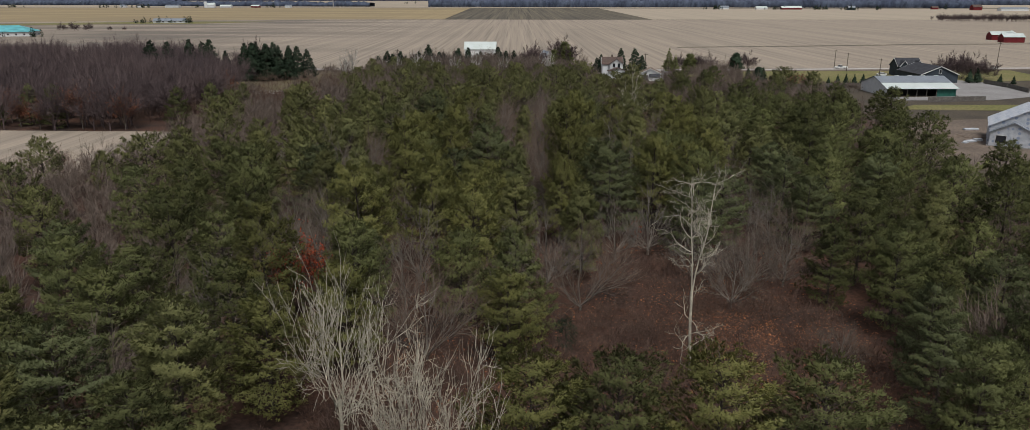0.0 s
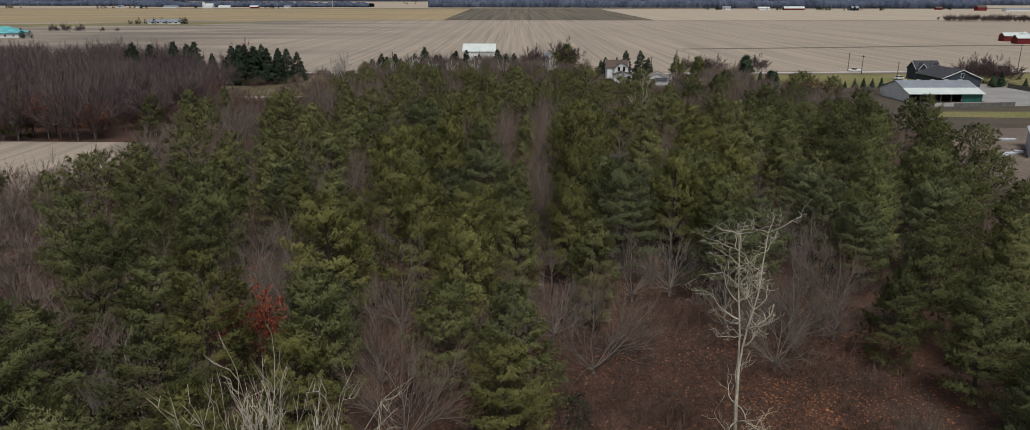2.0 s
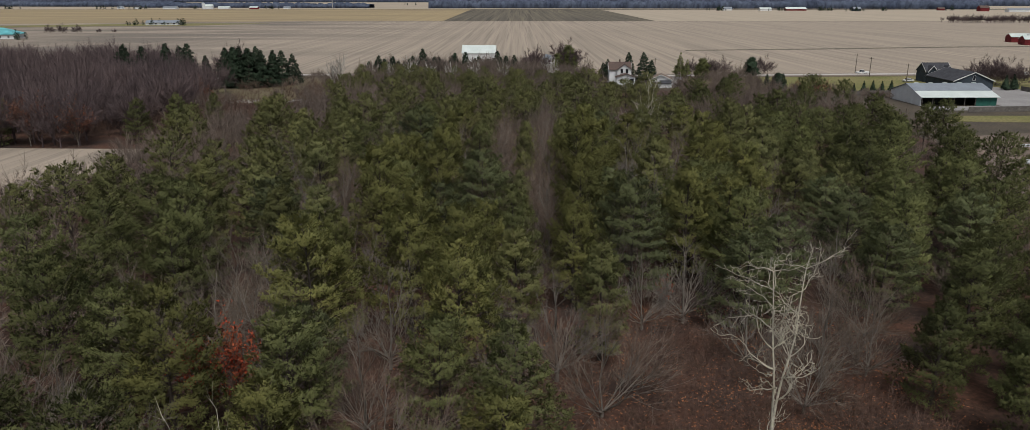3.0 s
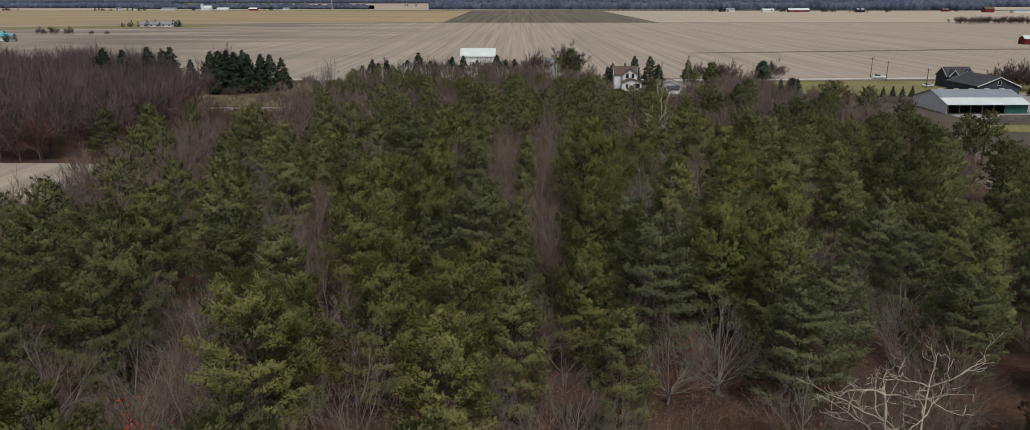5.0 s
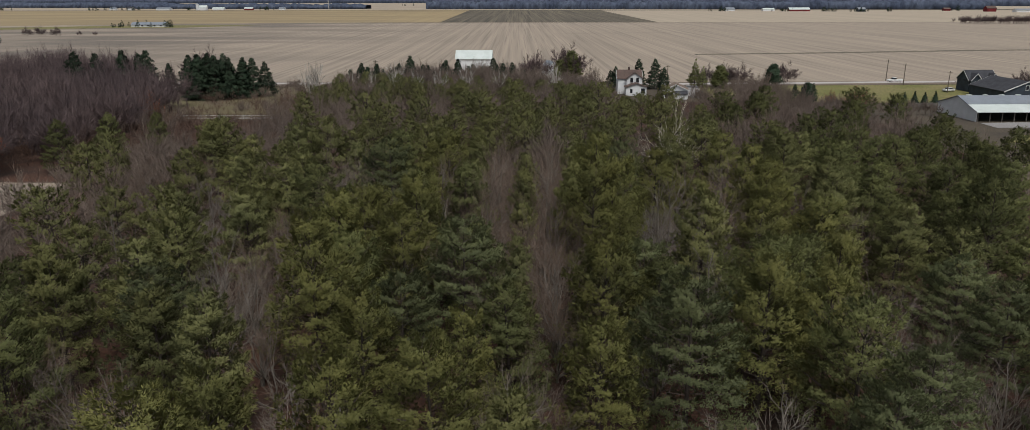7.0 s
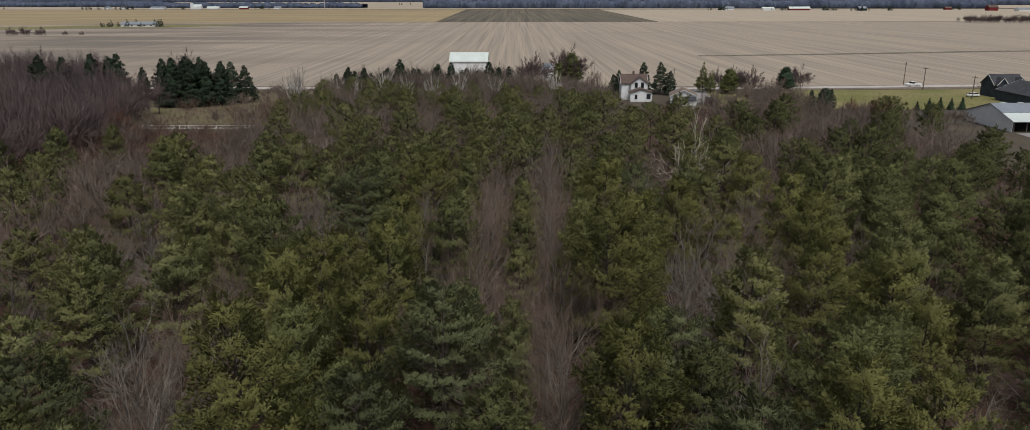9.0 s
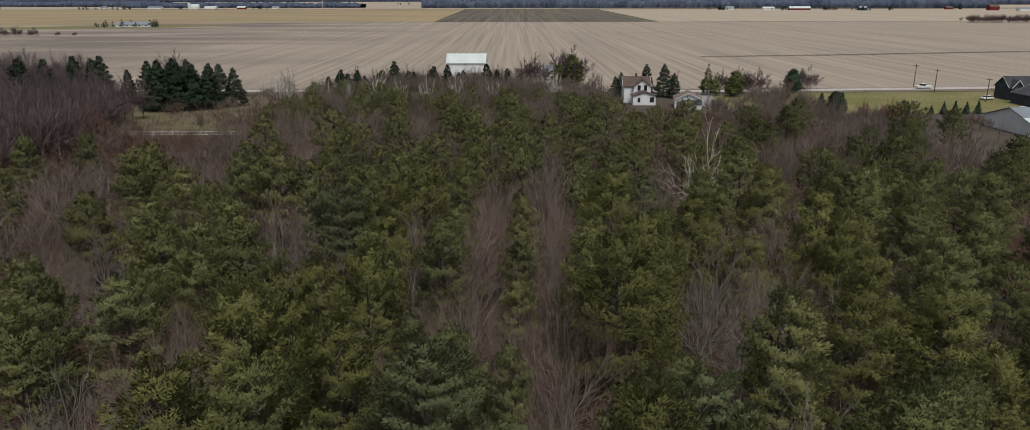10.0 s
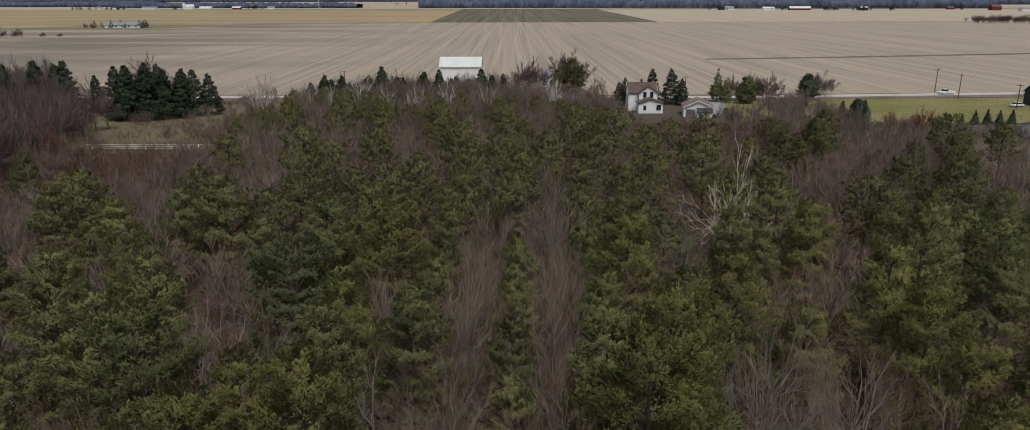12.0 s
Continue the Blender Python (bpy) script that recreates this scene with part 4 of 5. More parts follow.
for i in range(120):
    x, y = rng.uniform(-66, 60), rng.uniform(256, 300)
    if x < 30 - (y - 256) * 0.4 and not inside(x, y, WOOD) and not (22 < x < 60 and y > 280) and not (x > 66 and y > 285):
        far_pines.append((x, y, rng.uniform(0.6, 0.95) * (1.0 if x < -5 else 0.8), i))


def mass(name, shapes, spots, mats, label, category):
    """Many far trees as one piece of woodland."""
    V, F, W, N, at = [], [], [], [], 0
    for x, y, s, k, *slim in spots:
        a, tall = rng.uniform(0, 6.28), rng.uniform(0.92, 1.1)
        if slim:
            s, tall = s * slim[0], tall / slim[0]
        turn = np.array([[math.cos(a), math.sin(a), 0], [-math.sin(a), math.cos(a), 0], [0, 0, tall]]) * s
        for i, (v, f, *n) in enumerate(shapes[k % len(shapes)]):
            V.append(v @ turn + [x, y, 0])
            N.append(n[0] @ turn / s if n else np.zeros(v.shape))
            F.append(f + at)
            W.append(np.full(len(f), min(i, len(mats) - 1)))
            at += len(v)
    ob = new(name, mesh_of(name, np.concatenate(V), np.concatenate(F), mats, np.concatenate(W), N=np.concatenate(N) if shapes and len(shapes[0][-1]) > 2 else None))
    return tagged(ob, label, category, kind="stuff")


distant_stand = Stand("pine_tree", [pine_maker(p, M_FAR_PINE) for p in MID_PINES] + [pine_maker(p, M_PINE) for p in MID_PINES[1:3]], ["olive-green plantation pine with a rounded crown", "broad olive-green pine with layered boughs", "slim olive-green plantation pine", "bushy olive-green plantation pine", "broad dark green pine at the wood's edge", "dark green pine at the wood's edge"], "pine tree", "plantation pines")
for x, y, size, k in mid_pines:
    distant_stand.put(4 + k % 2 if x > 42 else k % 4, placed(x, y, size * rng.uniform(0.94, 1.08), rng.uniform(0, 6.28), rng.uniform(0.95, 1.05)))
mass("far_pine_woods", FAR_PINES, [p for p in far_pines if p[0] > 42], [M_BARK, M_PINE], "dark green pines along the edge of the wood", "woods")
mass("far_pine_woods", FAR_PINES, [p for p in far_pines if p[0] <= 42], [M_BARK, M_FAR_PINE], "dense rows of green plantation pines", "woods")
mass("bare_woods", FAR_BARES, far_bares, [M_THICKET], "leafless brown trees among the pines", "woods")

# the brown hardwood stand beside the plantation, and the brush before the road
left_woods, brush, low_brush = [], [], []
for i in range(1300):
    x, y = rng.uniform(-330, -92), rng.uniform(188, 350)
    if x > -97 - max(0, y - 235) * 0.5 or (y > 318 and x > -142) or (x < -240 and y > 400 + x * 0.2):
        continue
    left_woods.append((x, y, rng.uniform(1.3, 1.75), i % 3))
for i in range(1300):
    x, y = rng.uniform(-104, 92), rng.uniform(205, 345)
    if inside(x, y, WOOD) or y > 343 - max(0, x - 60) * 0.9:
        continue
    if -8 > x > -64 and y > 262:
        brush.append((x, y, rng.uniform(0.85, 1.2), i % 3))
    elif -8 <= x < 22 and y > 258:
        brush.append((x, y, rng.uniform(0.65, 1.0), i % 3))
    elif 48 < x < 80 and y > (262 if x < 60 else 240) and y < 296:
        brush.append((x, y, rng.uniform(0.6, 0.92), i % 3))
    elif -92 < x < -55 and y > 266 and i % 2:
        brush.append((x, y, rng.uniform(0.35, 0.65), i % 3))
    elif -104 < x < -88 and y > 225 and y < 258 and i % 2:
        brush.append((x, y, rng.uniform(0.5, 0.8), i % 3))
    elif x < -60 and y < 258 or 16 < x < 64 and 244 < y < 306:
        low_brush.append((x, y, rng.uniform(0.25, 0.45), i))
for i in range(46):
    brush.append((rng.uniform(74, 112), rng.uniform(268, 290), rng.uniform(0.3, 0.62), i % 3))
for i in range(80):
    brush.append((rng.uniform(-50, 6), rng.uniform(298, 314), rng.uniform(1.05, 1.4), i % 3))
for i in range(26):
    brush.append((rng.uniform(62, 80), rng.uniform(298, 316), rng.uniform(0.6, 1.0), i % 3))
for i in range(1500):
    x, y = rng.uniform(-20, 34), rng.uniform(46, 94)
    if inside(x, y, CLEARING):
        low_brush.append((x, y, rng.uniform(0.1, 0.4) * rng.uniform(0.6, 1.1), i))
for i in range(420):
    x, y = rng.uniform(-112, -56), rng.uniform(200, 300)
    if inside(x, y, WOOD) or (x < -80 and y > 262 and i % 4):
        continue
    low_brush.append((x, y, rng.uniform(0.4, 0.75) * (0.6 if 250 < y < 264 else 1.0), i))
for i in range(170):
    x, y = rng.uniform(-135, -96), rng.uniform(205, 292)
    if x < -98 - max(0, y - 230) * 0.18:
        left_woods.append((x, y, rng.uniform(1.0, 1.5), i % 3))
for i in range(60):
    x, y = rng.uniform(-104, -72), rng.uniform(124, 148)
    low_brush.append((x, y, rng.uniform(0.25, 0.6), i))
for i in range(420):
    x, y = rng.uniform(-60, 60), rng.uniform(42, 190)
    low_brush.append((x, y, rng.uniform(0.12, 0.3), i))
mass("hardwood_stand", FAR_BARES, left_woods, [M_FAR_TWIG], "dense leafless purple-brown hardwood stand", "woods")
mass("roadside_thicket", FAR_BARES, brush, [M_THICKET], "leafless brown thicket before the road", "woods")
mass("low_brush", BRUSH, [(x, y, s * 3.3, i) for x, y, s, i in low_brush], [M_BRUSH], "low leafless brown brush and saplings", "brush")

# fallen leaves over the open forest floor
C = np.column_stack([rng.uniform(-14, 36, 17000), rng.uniform(42, 100, 17000), np.full(17000, 0.04)])
C[:4000, 0], C[:4000, 1] = rng.normal(21, 4.5, 4000), rng.normal(71, 7, 4000)
V, F, N = blades(C, np.tile([0.0, 0.0, 0.2], (len(C), 1)), rng, 1, 0.26, 0.2, 0.9, 0.0)
V[:, 2] = np.abs(V[:, 2]) * 0.5 + 0.01
tagged(new("fallen_leaves", mesh_of("fallen_leaves", V, F, M_LEAF)), "scattered russet fallen leaves on the clearing", "leaves", kind="stuff")


def leafy_tree(x, y, h, mat, label, shape_seed, density=3, name="leafy_tree"):
    """A small tree that keeps some dry leaves on its twigs."""
    stem, *crown = bare_shape(shape_seed, h, h * 0.3, 0.2, 4, 4, 0.9, 0.12, 0.014, 0.11, 4, 8)
    crown = joined(*crown)
    t = root(name, label, "tree", m=placed(x, y, 1, rng.uniform(0, 6.28)))
    part("trunk", mesh_of("leafy_trunk", *stem, M_GREY_TWIG), None, t)
    part("branchwork", mesh_of("leafy_branchwork", *crown, M_TWIG), None, t)
    tips = crown[0][crown[0][:, 2] > h * 0.25]
    tips = tips[rng.integers(0, len(tips), int(260 * density))]
    V, F, N = blades(tips, np.tile([0, 0, 0.1], (len(tips), 1)), rng, 3, 0.26, 0.16, 0.7, 0.0)
    part("crown", mesh_of("leafy_crown", V, F, mat, N=N), None, t)
    return t


leafy_tree(-24.4, 74.6, 11.0, M_SCARLET, "small tree with bright red-orange autumn leaves", 71, 3.4)
leafy_tree(13.8, 100.5, 4.0, M_SCARLET, "low branches with a few orange-red leaves", 72, 0.5)
for x, y, h in ((88, 286, 6.5), (94, 282, 8.0), (97.5, 284, 6.5), (91, 279, 7)):
    leafy_tree(x, y, h, M_RUSSET, "small tree with dry red-brown leaves by the lawn", 77, 1.2)
leafy_tree(-85, 118, 7.0, M_RUSSET, "small tree with dry tan-orange leaves", 76, 1.2)
for i, (x, y, h) in enumerate(((-115, 190, 14.2), (-104, 190, 13.0), (-126, 190, 10), (-133, 193, 9), (-99, 246, 11), (-120, 215, 13), (-140, 200, 11))):
    leafy_tree(x, y, h, M_RUSSET, "oak holding dry russet-brown leaves at the wood's edge", 73 + i % 3, 3.2, "oak_tree")
for x, y, s in ((-132, 196, 1.05), (-123, 192, 1.1), (-141, 194, 1.0), (-93, 196, 1.0), (-150, 199, 1.1), (-88, 205, 1.0), (-160, 205, 1.1), (-82, 214, 0.9)):
    pine_stand.put(2, placed(x, y, s, rng.uniform(0, 6.28)))


# ---- spruces, pale trees, shrubs ----
SPRUCES = [white_pine_shape(s, 10.0, w, 0.02, 0.97, 0.85, 20, 8, 1900, 7, 0.26, 0.13, 0.5, 0.1, 0.25) for s, w in ((51, 3.3), (52, 2.9), (53, 3.6))]
spruce_stand = Stand("spruce_tree", [pine_maker(s, M_SPRUCE) for s in SPRUCES], ["tall dark green conical spruce on the grass"], "spruce tree", "dark spruces")
for x, y, h in ((-115, 305, 15.5), (-111, 303, 15.8), (-106, 304, 15.4), (-102, 306, 14.5), (-98.5, 308, 13.5), (-96, 311, 14), (-93, 314, 12.5), (-113, 307, 15.5), (-104.5, 308, 15.8), (-128, 318, 11.5), (-125, 298, 7.5), (-108, 309, 15), (-100, 313, 14),
                (-150, 300, 17), (-146, 305, 16), (-137, 305, 17), (-133, 308, 16), (-129, 305, 17), (-121, 334, 14), (-124, 338, 12),
                (36.9, 336, 11.6), (42.9, 337, 11.6), (45.8, 334, 8.7), (28.3, 334, 9.0), (85.3, 300, 6.8), (88, 301, 6.4), (82.5, 302, 6.0), (26.5, 335, 7.5)):
    spruce_stand.put(int(rng.integers(0, 3)), placed(x, y, h / 10 * 0.88, rng.uniform(0, 6.28), 1.05))
for i in range(38):
    x = -64 + i * 1.6 + rng.normal(0, 0.6)
    spruce_stand.put(i % 3, placed(x, 318 + rng.normal(0, 3), rng.choice([0.8, 0.9, 0.95, 1.05, 1.2]) * rng.uniform(0.92, 1.05) * (1.0 if x < -8 else 0.8), rng.uniform(0, 6.28), 1.05))

pale = [bare_shape(61, 17.9, 5.6, 0.4, 5, 4, 0.4, 0.46, 0.016, 0.14, 3, 10, 3, 3, (0.5, 0.85)), bare_shape(62, 17.4, 5.4, 0.1, 5, 4, 0.5, 0.5, 0.017, 0.1, 3, 10, 3, 3, (0.5, 0.85)), crooked_shape(63), bare_shape(64, 18.6, 6.6, 0.55, 4, 4, 0.3, 0.24, 0.03, 0.15, 4, 12)]
for (x, y, which, label) in ((-14.2, 50, 0, "leafless pale-barked tree with many upswept branches"), (-7.0, 41.5, 1, "broad leafless tree with many pale forked stems"),
                             (14.1, 62.6, 2, "tall leafless sycamore with crooked white limbs"), (23, 183.5, 3, "leafless pale dead tree above the pines")):
    t = root("pale_tree", label, "bare tree", m=placed(x, y, 1, 1.0 if which == 2 else 0))
    for name, me in bare_maker(pale[which], M_PALE, M_PALE):
        part(name, me, None, t)


# ---- buildings ----
def window(parent, x, z, w, h, y, sill=True, panes=2):
    """A window in a wall that faces -y: frame, panes of dark glass and a sill."""
    win = part("window", boxed(x - w / 2, x + w / 2, y - 0.03, y + 0.02, z, z + h), M_DARK, parent)
    t = 0.09
    bm = bmesh.new()
    for b in ((x - w / 2 - t, x - w / 2, z - t, z + h + t), (x + w / 2, x + w / 2 + t, z - t, z + h + t), (x - w / 2, x + w / 2, z + h, z + h + t), (x - w / 2, x + w / 2, z - t, z)):
        box(bm, b[0], b[1], y - 0.08, y + 0.01, b[2], b[3])
    part("window_frame", bm, M_WHITE, win)
    for i in range(panes):
        a, b = x - w / 2 + w * i / panes + 0.02, x - w / 2 + w * (i + 1) / panes - 0.02
        part("pane", boxed(a, b, y - 0.05, y - 0.034, z + 0.02, z + h - 0.02), M_GLASS, win)
    return win


def gable(name, label, category, x, y, turn, w, d, eave, ridge, wall_mat, roof_mat, along="x", over=0.4, trim=None, parent=None):
    """A gabled block w by d: its walls, two roof slopes and trim. The ridge runs along local x or y."""
    ob = parent or root(name, label, category, m=pose(x, y, 0, 0, 0, turn))
    half = (d if along == "x" else w) / 2
    length = (w if along == "x" else d) / 2
    axis = along
    part("wall", prism([(-half, -0.1), (half, -0.1), (half, eave), (0, ridge - 0.05), (-half, eave)], -length, length, axis), wall_mat, ob)
    slope = (ridge - eave) / half
    for s in (-1, 1):
        o = half + over
        low = eave - slope * over
        part("roof", prism([(0, ridge), (0, ridge + 0.18), (s * o, low + 0.18), (s * o, low)], -length - over, length + over, axis), roof_mat, ob)
        if trim:
            for e in (-1, 1):
                q = e * (length + over)
                part("bargeboard", prism([(0, ridge - 0.12), (0, ridge + 0.2), (s * o, low + 0.2), (s * o, low - 0.12)], q, q + e * 0.06, axis), trim, ob)
    return ob


# white farmhouse
house = gable("farmhouse", "two-storey white farmhouse with a brown shingled roof", "house", 32, 325.5, 0, 8.2, 6.4, 5.4, 7.9, M_SIDING, M_BROWN_ROOF, "x", 0.35, M_WHITE)
part("wall", prism([(-1.2, 0), (4.2, 0), (4.2, 5.4), (1.5, 7.4), (-1.2, 5.4)], -4.4, -3.2, "y"), M_SIDING, house)
for s in (-1, 1):
    part("roof", prism([(1.5, 7.42), (1.5, 7.6), (1.5 + s * 3.1, 5.3), (1.5 + s * 3.1, 5.12)], -4.8, 0.0, "y"), M_BROWN_ROOF, house)
part("porch", boxed(-1.8, 5.2, -8.6, -4.402, 0, 2.9), M_SIDING, house, "white one-storey front addition")
for s in (-1, 1):
    part("porch_roof", prism([(1.7, 4.1), (1.7, 4.25), (1.7 + s * 3.9, 2.95), (1.7 + s * 3.9, 2.8)], -9.0, -4.41, "y"), M_BROWN_ROOF, house)
part("gable_wall", prism([(-1.8, 2.9), (5.2, 2.9), (1.7, 4.05)], -8.6, -4.42, "y"), M_SIDING, house)
for wx in (0.5, 2.5):
    window(house, wx, 4.0, 0.95, 1.7, -4.43)
window(house, 4.0, 0.9, 1.3, 1.6, -8.62)
window(house, 0.0, 0.9, 0.8, 1.4, -8.62)
part("chimney", boxed(-0.3, 0.3, -0.3, 0.3, 7.9, 9.0, bevel=0.02), M_BROWN_ROOF, house)

garage = gable("garage", "white garage with a tan roof and a dark door", "garage", 46.5, 314, -8, 8.0, 8.0, 2.7, 4.5, M_SIDING, M_TAN_ROOF, "y", 0.35, M_WHITE)
part("lean_to_wall", boxed(-0.4, 3.6, -6.4, -4.41, -0.1, 1.7), M_SIDING, garage, "white lean-to wall")
part("lean_to_roof", prism([(-6.7, 1.62), (-6.7, 1.76), (-4.42, 2.62), (-4.42, 2.48)], -0.6, 3.8, "x"), M_DARK_ROOF, garage, "dark grey lean-to roof")
door = part("garage_door", boxed(-3.4, -0.9, -4.06, -4.0, 0, 2.1), M_FENCE, garage, "dark grey sectional door")
for i in range(4):
    part("panel", boxed(-3.35, -0.95, -4.09, -4.062, 0.04 + i * 0.515, 0.51 + i * 0.515), M_FENCE, door)

# white barn and small house across the road
barn = gable("white_barn", "long white barn with a pale sheet roof", "barn", -28, 398, 0, 15.6, 9, 6.6, 9.8, M_SIDING, M_WHITE_ROOF, "x", 0.4)
cottage = gable("cottage", "small white house with a grey gable roof", "house", 5.5, 386, 20, 5.5, 8, 3.2, 6.2, M_SIDING, M_GREY_ROOF, "y", 0.35, M_WHITE)
window(cottage, 0.0, 1.2, 1.2, 1.4, -4.02)

# green and grey farm shed
shed = root("farm_shed", "long open-fronted farm shed with grey roof and green end", "shed", m=pose(118.3, 261, 0, 0, 0, 2))
part("wall", prism([(0.3, -0.1), (19.7, -0.1), (19.7, 2.9), (10, 5.8), (0.3, 2.9)], -0.2, -0.05, "x"), M_SIDING, shed, "white end wall")
part("wall", prism([(0.3, -0.1), (19.7, -0.1), (19.7, 2.9), (10, 5.8), (0.3, 2.9)], 23.2, 23.35, "x"), M_GREEN_WALL, shed)
part("wall", boxed(-0.05, 23.2, 19.55, 19.7, -0.1, 2.9), M_GREEN_WALL, shed)
part("wall", boxed(17.0, 23.2, 0.3, 0.42, -0.1, 2.7), M_GREEN_WALL, shed, "green sheet front")
# Panel added behind the open bays, coloured as the shade inside them.
part("back_partition", boxed(-0.04, 17.0, 5.0, 5.1, -0.1, 3.9), M_DARK, shed)
for i in range(6):
    part("post", boxed(0.2 + i * 3.3, 0.42 + i * 3.3, 0.32, 0.54, -0.1, 2.75), M_FENCE, shed)
part("beam", boxed(0, 17.0, 0.3, 0.5, 2.5, 2.75), M_FENCE, shed)
part("roof", prism([(-0.6, 2.62), (-0.6, 2.74), (4.3, 4.2), (4.3, 4.08)], -0.6, 23.8, "x"), M_WHITE_ROOF, shed, "pale translucent roof strip")
part("roof", prism([(4.3, 4.12), (4.3, 4.27), (10, 5.98), (10, 5.84)], -0.6, 23.8, "x"), M_GREY_ROOF, shed)
part("roof", prism([(20.4, 2.72), (20.4, 2.86), (10, 5.98), (10, 5.84)], -0.6, 23.8, "x"), M_GREY_ROOF, shed)
for i in range(5):
    part("ridge_vent", boxed(2 + i * 4.6, 3.4 + i * 4.6, 9.7, 10.3, 5.9, 6.15, bevel=0.04), M_WHITE_ROOF, shed)

blue_barn = gable("blue_barn", "dark slate-blue gabled barn with white trim", "barn", 156.5, 313, 0, 14.0, 20, 3.3, 6.3, M_SLATE_WALL, M_DARK_ROOF, "y", 0.4, M_WHITE)
window(blue_barn, 0.0, 3.6, 0.9, 1.5, -10.02, panes=1)
grey_house = gable("grey_house", "dark grey house with white-trimmed gables", "house", 157, 333, 0, 9.5, 8, 4.2, 7.2, M_SLATE_WALL, M_DARK_ROOF, "x", 0.4, M_WHITE)
for gx in (-2.9, 3.2):
    part("wall", prism([(gx - 1.6, 0), (gx + 1.6, 0), (gx + 1.6, 4.4), (gx, 6.4), (gx - 1.6, 4.4)], -5.2, -3.9, "y"), M_SLATE_WALL, grey_house)
    for s in (-1, 1):
        part("roof", prism([(gx, 6.42), (gx, 6.6), (gx + s * 2.0, 4.1), (gx + s * 2.0, 3.92)], -5.5, 0.0, "y"), M_DARK_ROOF, grey_house)
        part("bargeboard", prism([(gx, 6.35), (gx, 6.62), (gx + s * 2.0, 4.14), (gx + s * 2.0, 3.85)], -5.56, -5.5, "y"), M_WHITE, grey_house)
    window(grey_house, gx, 2.4, 0.9, 1.2, -5.22)

# house under construction
site = gable("unfinished_house", "unfinished house clad in pale printed building wrap", "house", 113.5, 178, -29, 15, 15, 4.4, 8.4, M_PRINT, M_PRINT, "y", 0.3)
part("wall", prism([(-7.2, -0.1), (1.4, -0.1), (1.4, 3.3), (-2.9, 5.5), (-7.2, 3.3)], -9.2, -7.51, "y"), M_PRINT, site)
for s in (-1, 1):
    part("roof", prism([(-2.9, 5.52), (-2.9, 5.68), (-2.9 + s * 4.6, 3.3), (-2.9 + s * 4.6, 3.14)], -9.5, -7.0, "y"), M_GREY_ROOF, site)
window(site, -5.0, 0.9, 2.0, 1.7, -9.22)
part("foundation", boxed(-7.6, 7.6, -9.3, 7.6, -0.1, 0.25), M_CONCRETE, site)

# red barns, teal-roofed hall, ranch house
for x, y, w, d, e, r, t in ((341, 570, 14, 9, 4.0, 6.3, -6), (350, 602, 13, 9, 4.0, 6.2, -6)):
    gable("red_barn", "red barn with a white sheet roof", "barn", x, y, t, w, d, e, r, M_RED_WALL, M_WHITE_ROOF, "x", 0.3)
teal = root("teal_hall", "low white hall with a hipped teal sheet roof", "barn", m=pose(-440, 640, 0, 0, 0, 14))
part("wall", boxed(-22, 22, -12, 12, -0.1, 3.6), M_SIDING, teal)
hip = bmesh.new()
low_ring = [hip.verts.new((x, y, 3.5)) for x, y in ((-22.8, -12.8), (22.8, -12.8), (22.8, 12.8), (-22.8, 12.8))]
eave_ring = [hip.verts.new((v.co.x, v.co.y, 3.75)) for v in low_ring]
ridge_ends = [hip.verts.new((x, 0, 8.6)) for x in (-11, 11)]
hip.faces.new(low_ring[::-1])
for q in range(4):
    hip.faces.new((low_ring[q], low_ring[(q + 1) % 4], eave_ring[(q + 1) % 4], eave_ring[q]))
for face in ((eave_ring[0], eave_ring[1], ridge_ends[1], ridge_ends[0]), (eave_ring[1], eave_ring[2], ridge_ends[1]), (eave_ring[2], eave_ring[3], ridge_ends[0], ridge_ends[1]), (eave_ring[3], eave_ring[0], ridge_ends[0])):
    hip.faces.new(face)
part("roof", hip, M_TEAL_ROOF, teal)
for q in range(7):
    window(teal, -18 + q * 6, 1.1, 1.4, 1.2, -12.02)
ranch = gable("ranch_house", "long low grey ranch house behind dark shrubs", "house", -441, 940, 3, 38, 10, 2.8, 5.4, M_SIDING, M_GREY_ROOF, "x", 0.5)
for i in range(5):
    window(ranch, -14 + i * 7, 1.0, 2.2, 1.3, -5.02)


# ---- poles, fences, vehicles ----
def utility_pole(x, y, h, label, arms=True):
    p = root("utility_pole", label, "utility pole", "roadside poles", m=placed(x, y, 1, rng.uniform(-0.1, 0.1)))
    part("shaft", mesh_of("pole_shaft", *tubes([((0, 0, -0.3), (0.05, 0, h), 0.16, 0.11)], 10), M_POLE, smooth=True), None, p)
    if arms:
        part("crossarm", boxed(-0.9, 0.9, -0.06, 0.06, h - 0.6, h - 0.46, bevel=0.01), M_POLE, p)
        for dx in (-0.8, 0.0, 0.8):
            part("insulator", mesh_of("insulator", *tubes([((dx, 0, h - 0.46), (dx, 0, h - 0.28), 0.05, 0.03)], 6), M_CONCRETE), None, p)


for x, y, h in ((139, 349.5, 8.2), (139.7, 366, 8.4), (143, 325, 7.6), (208.5, 356, 12.5), (48.1, 341, 8.4), (-62, 348, 9.5)):
    utility_pole(x, y, h, "weathered wooden utility pole beside the road")


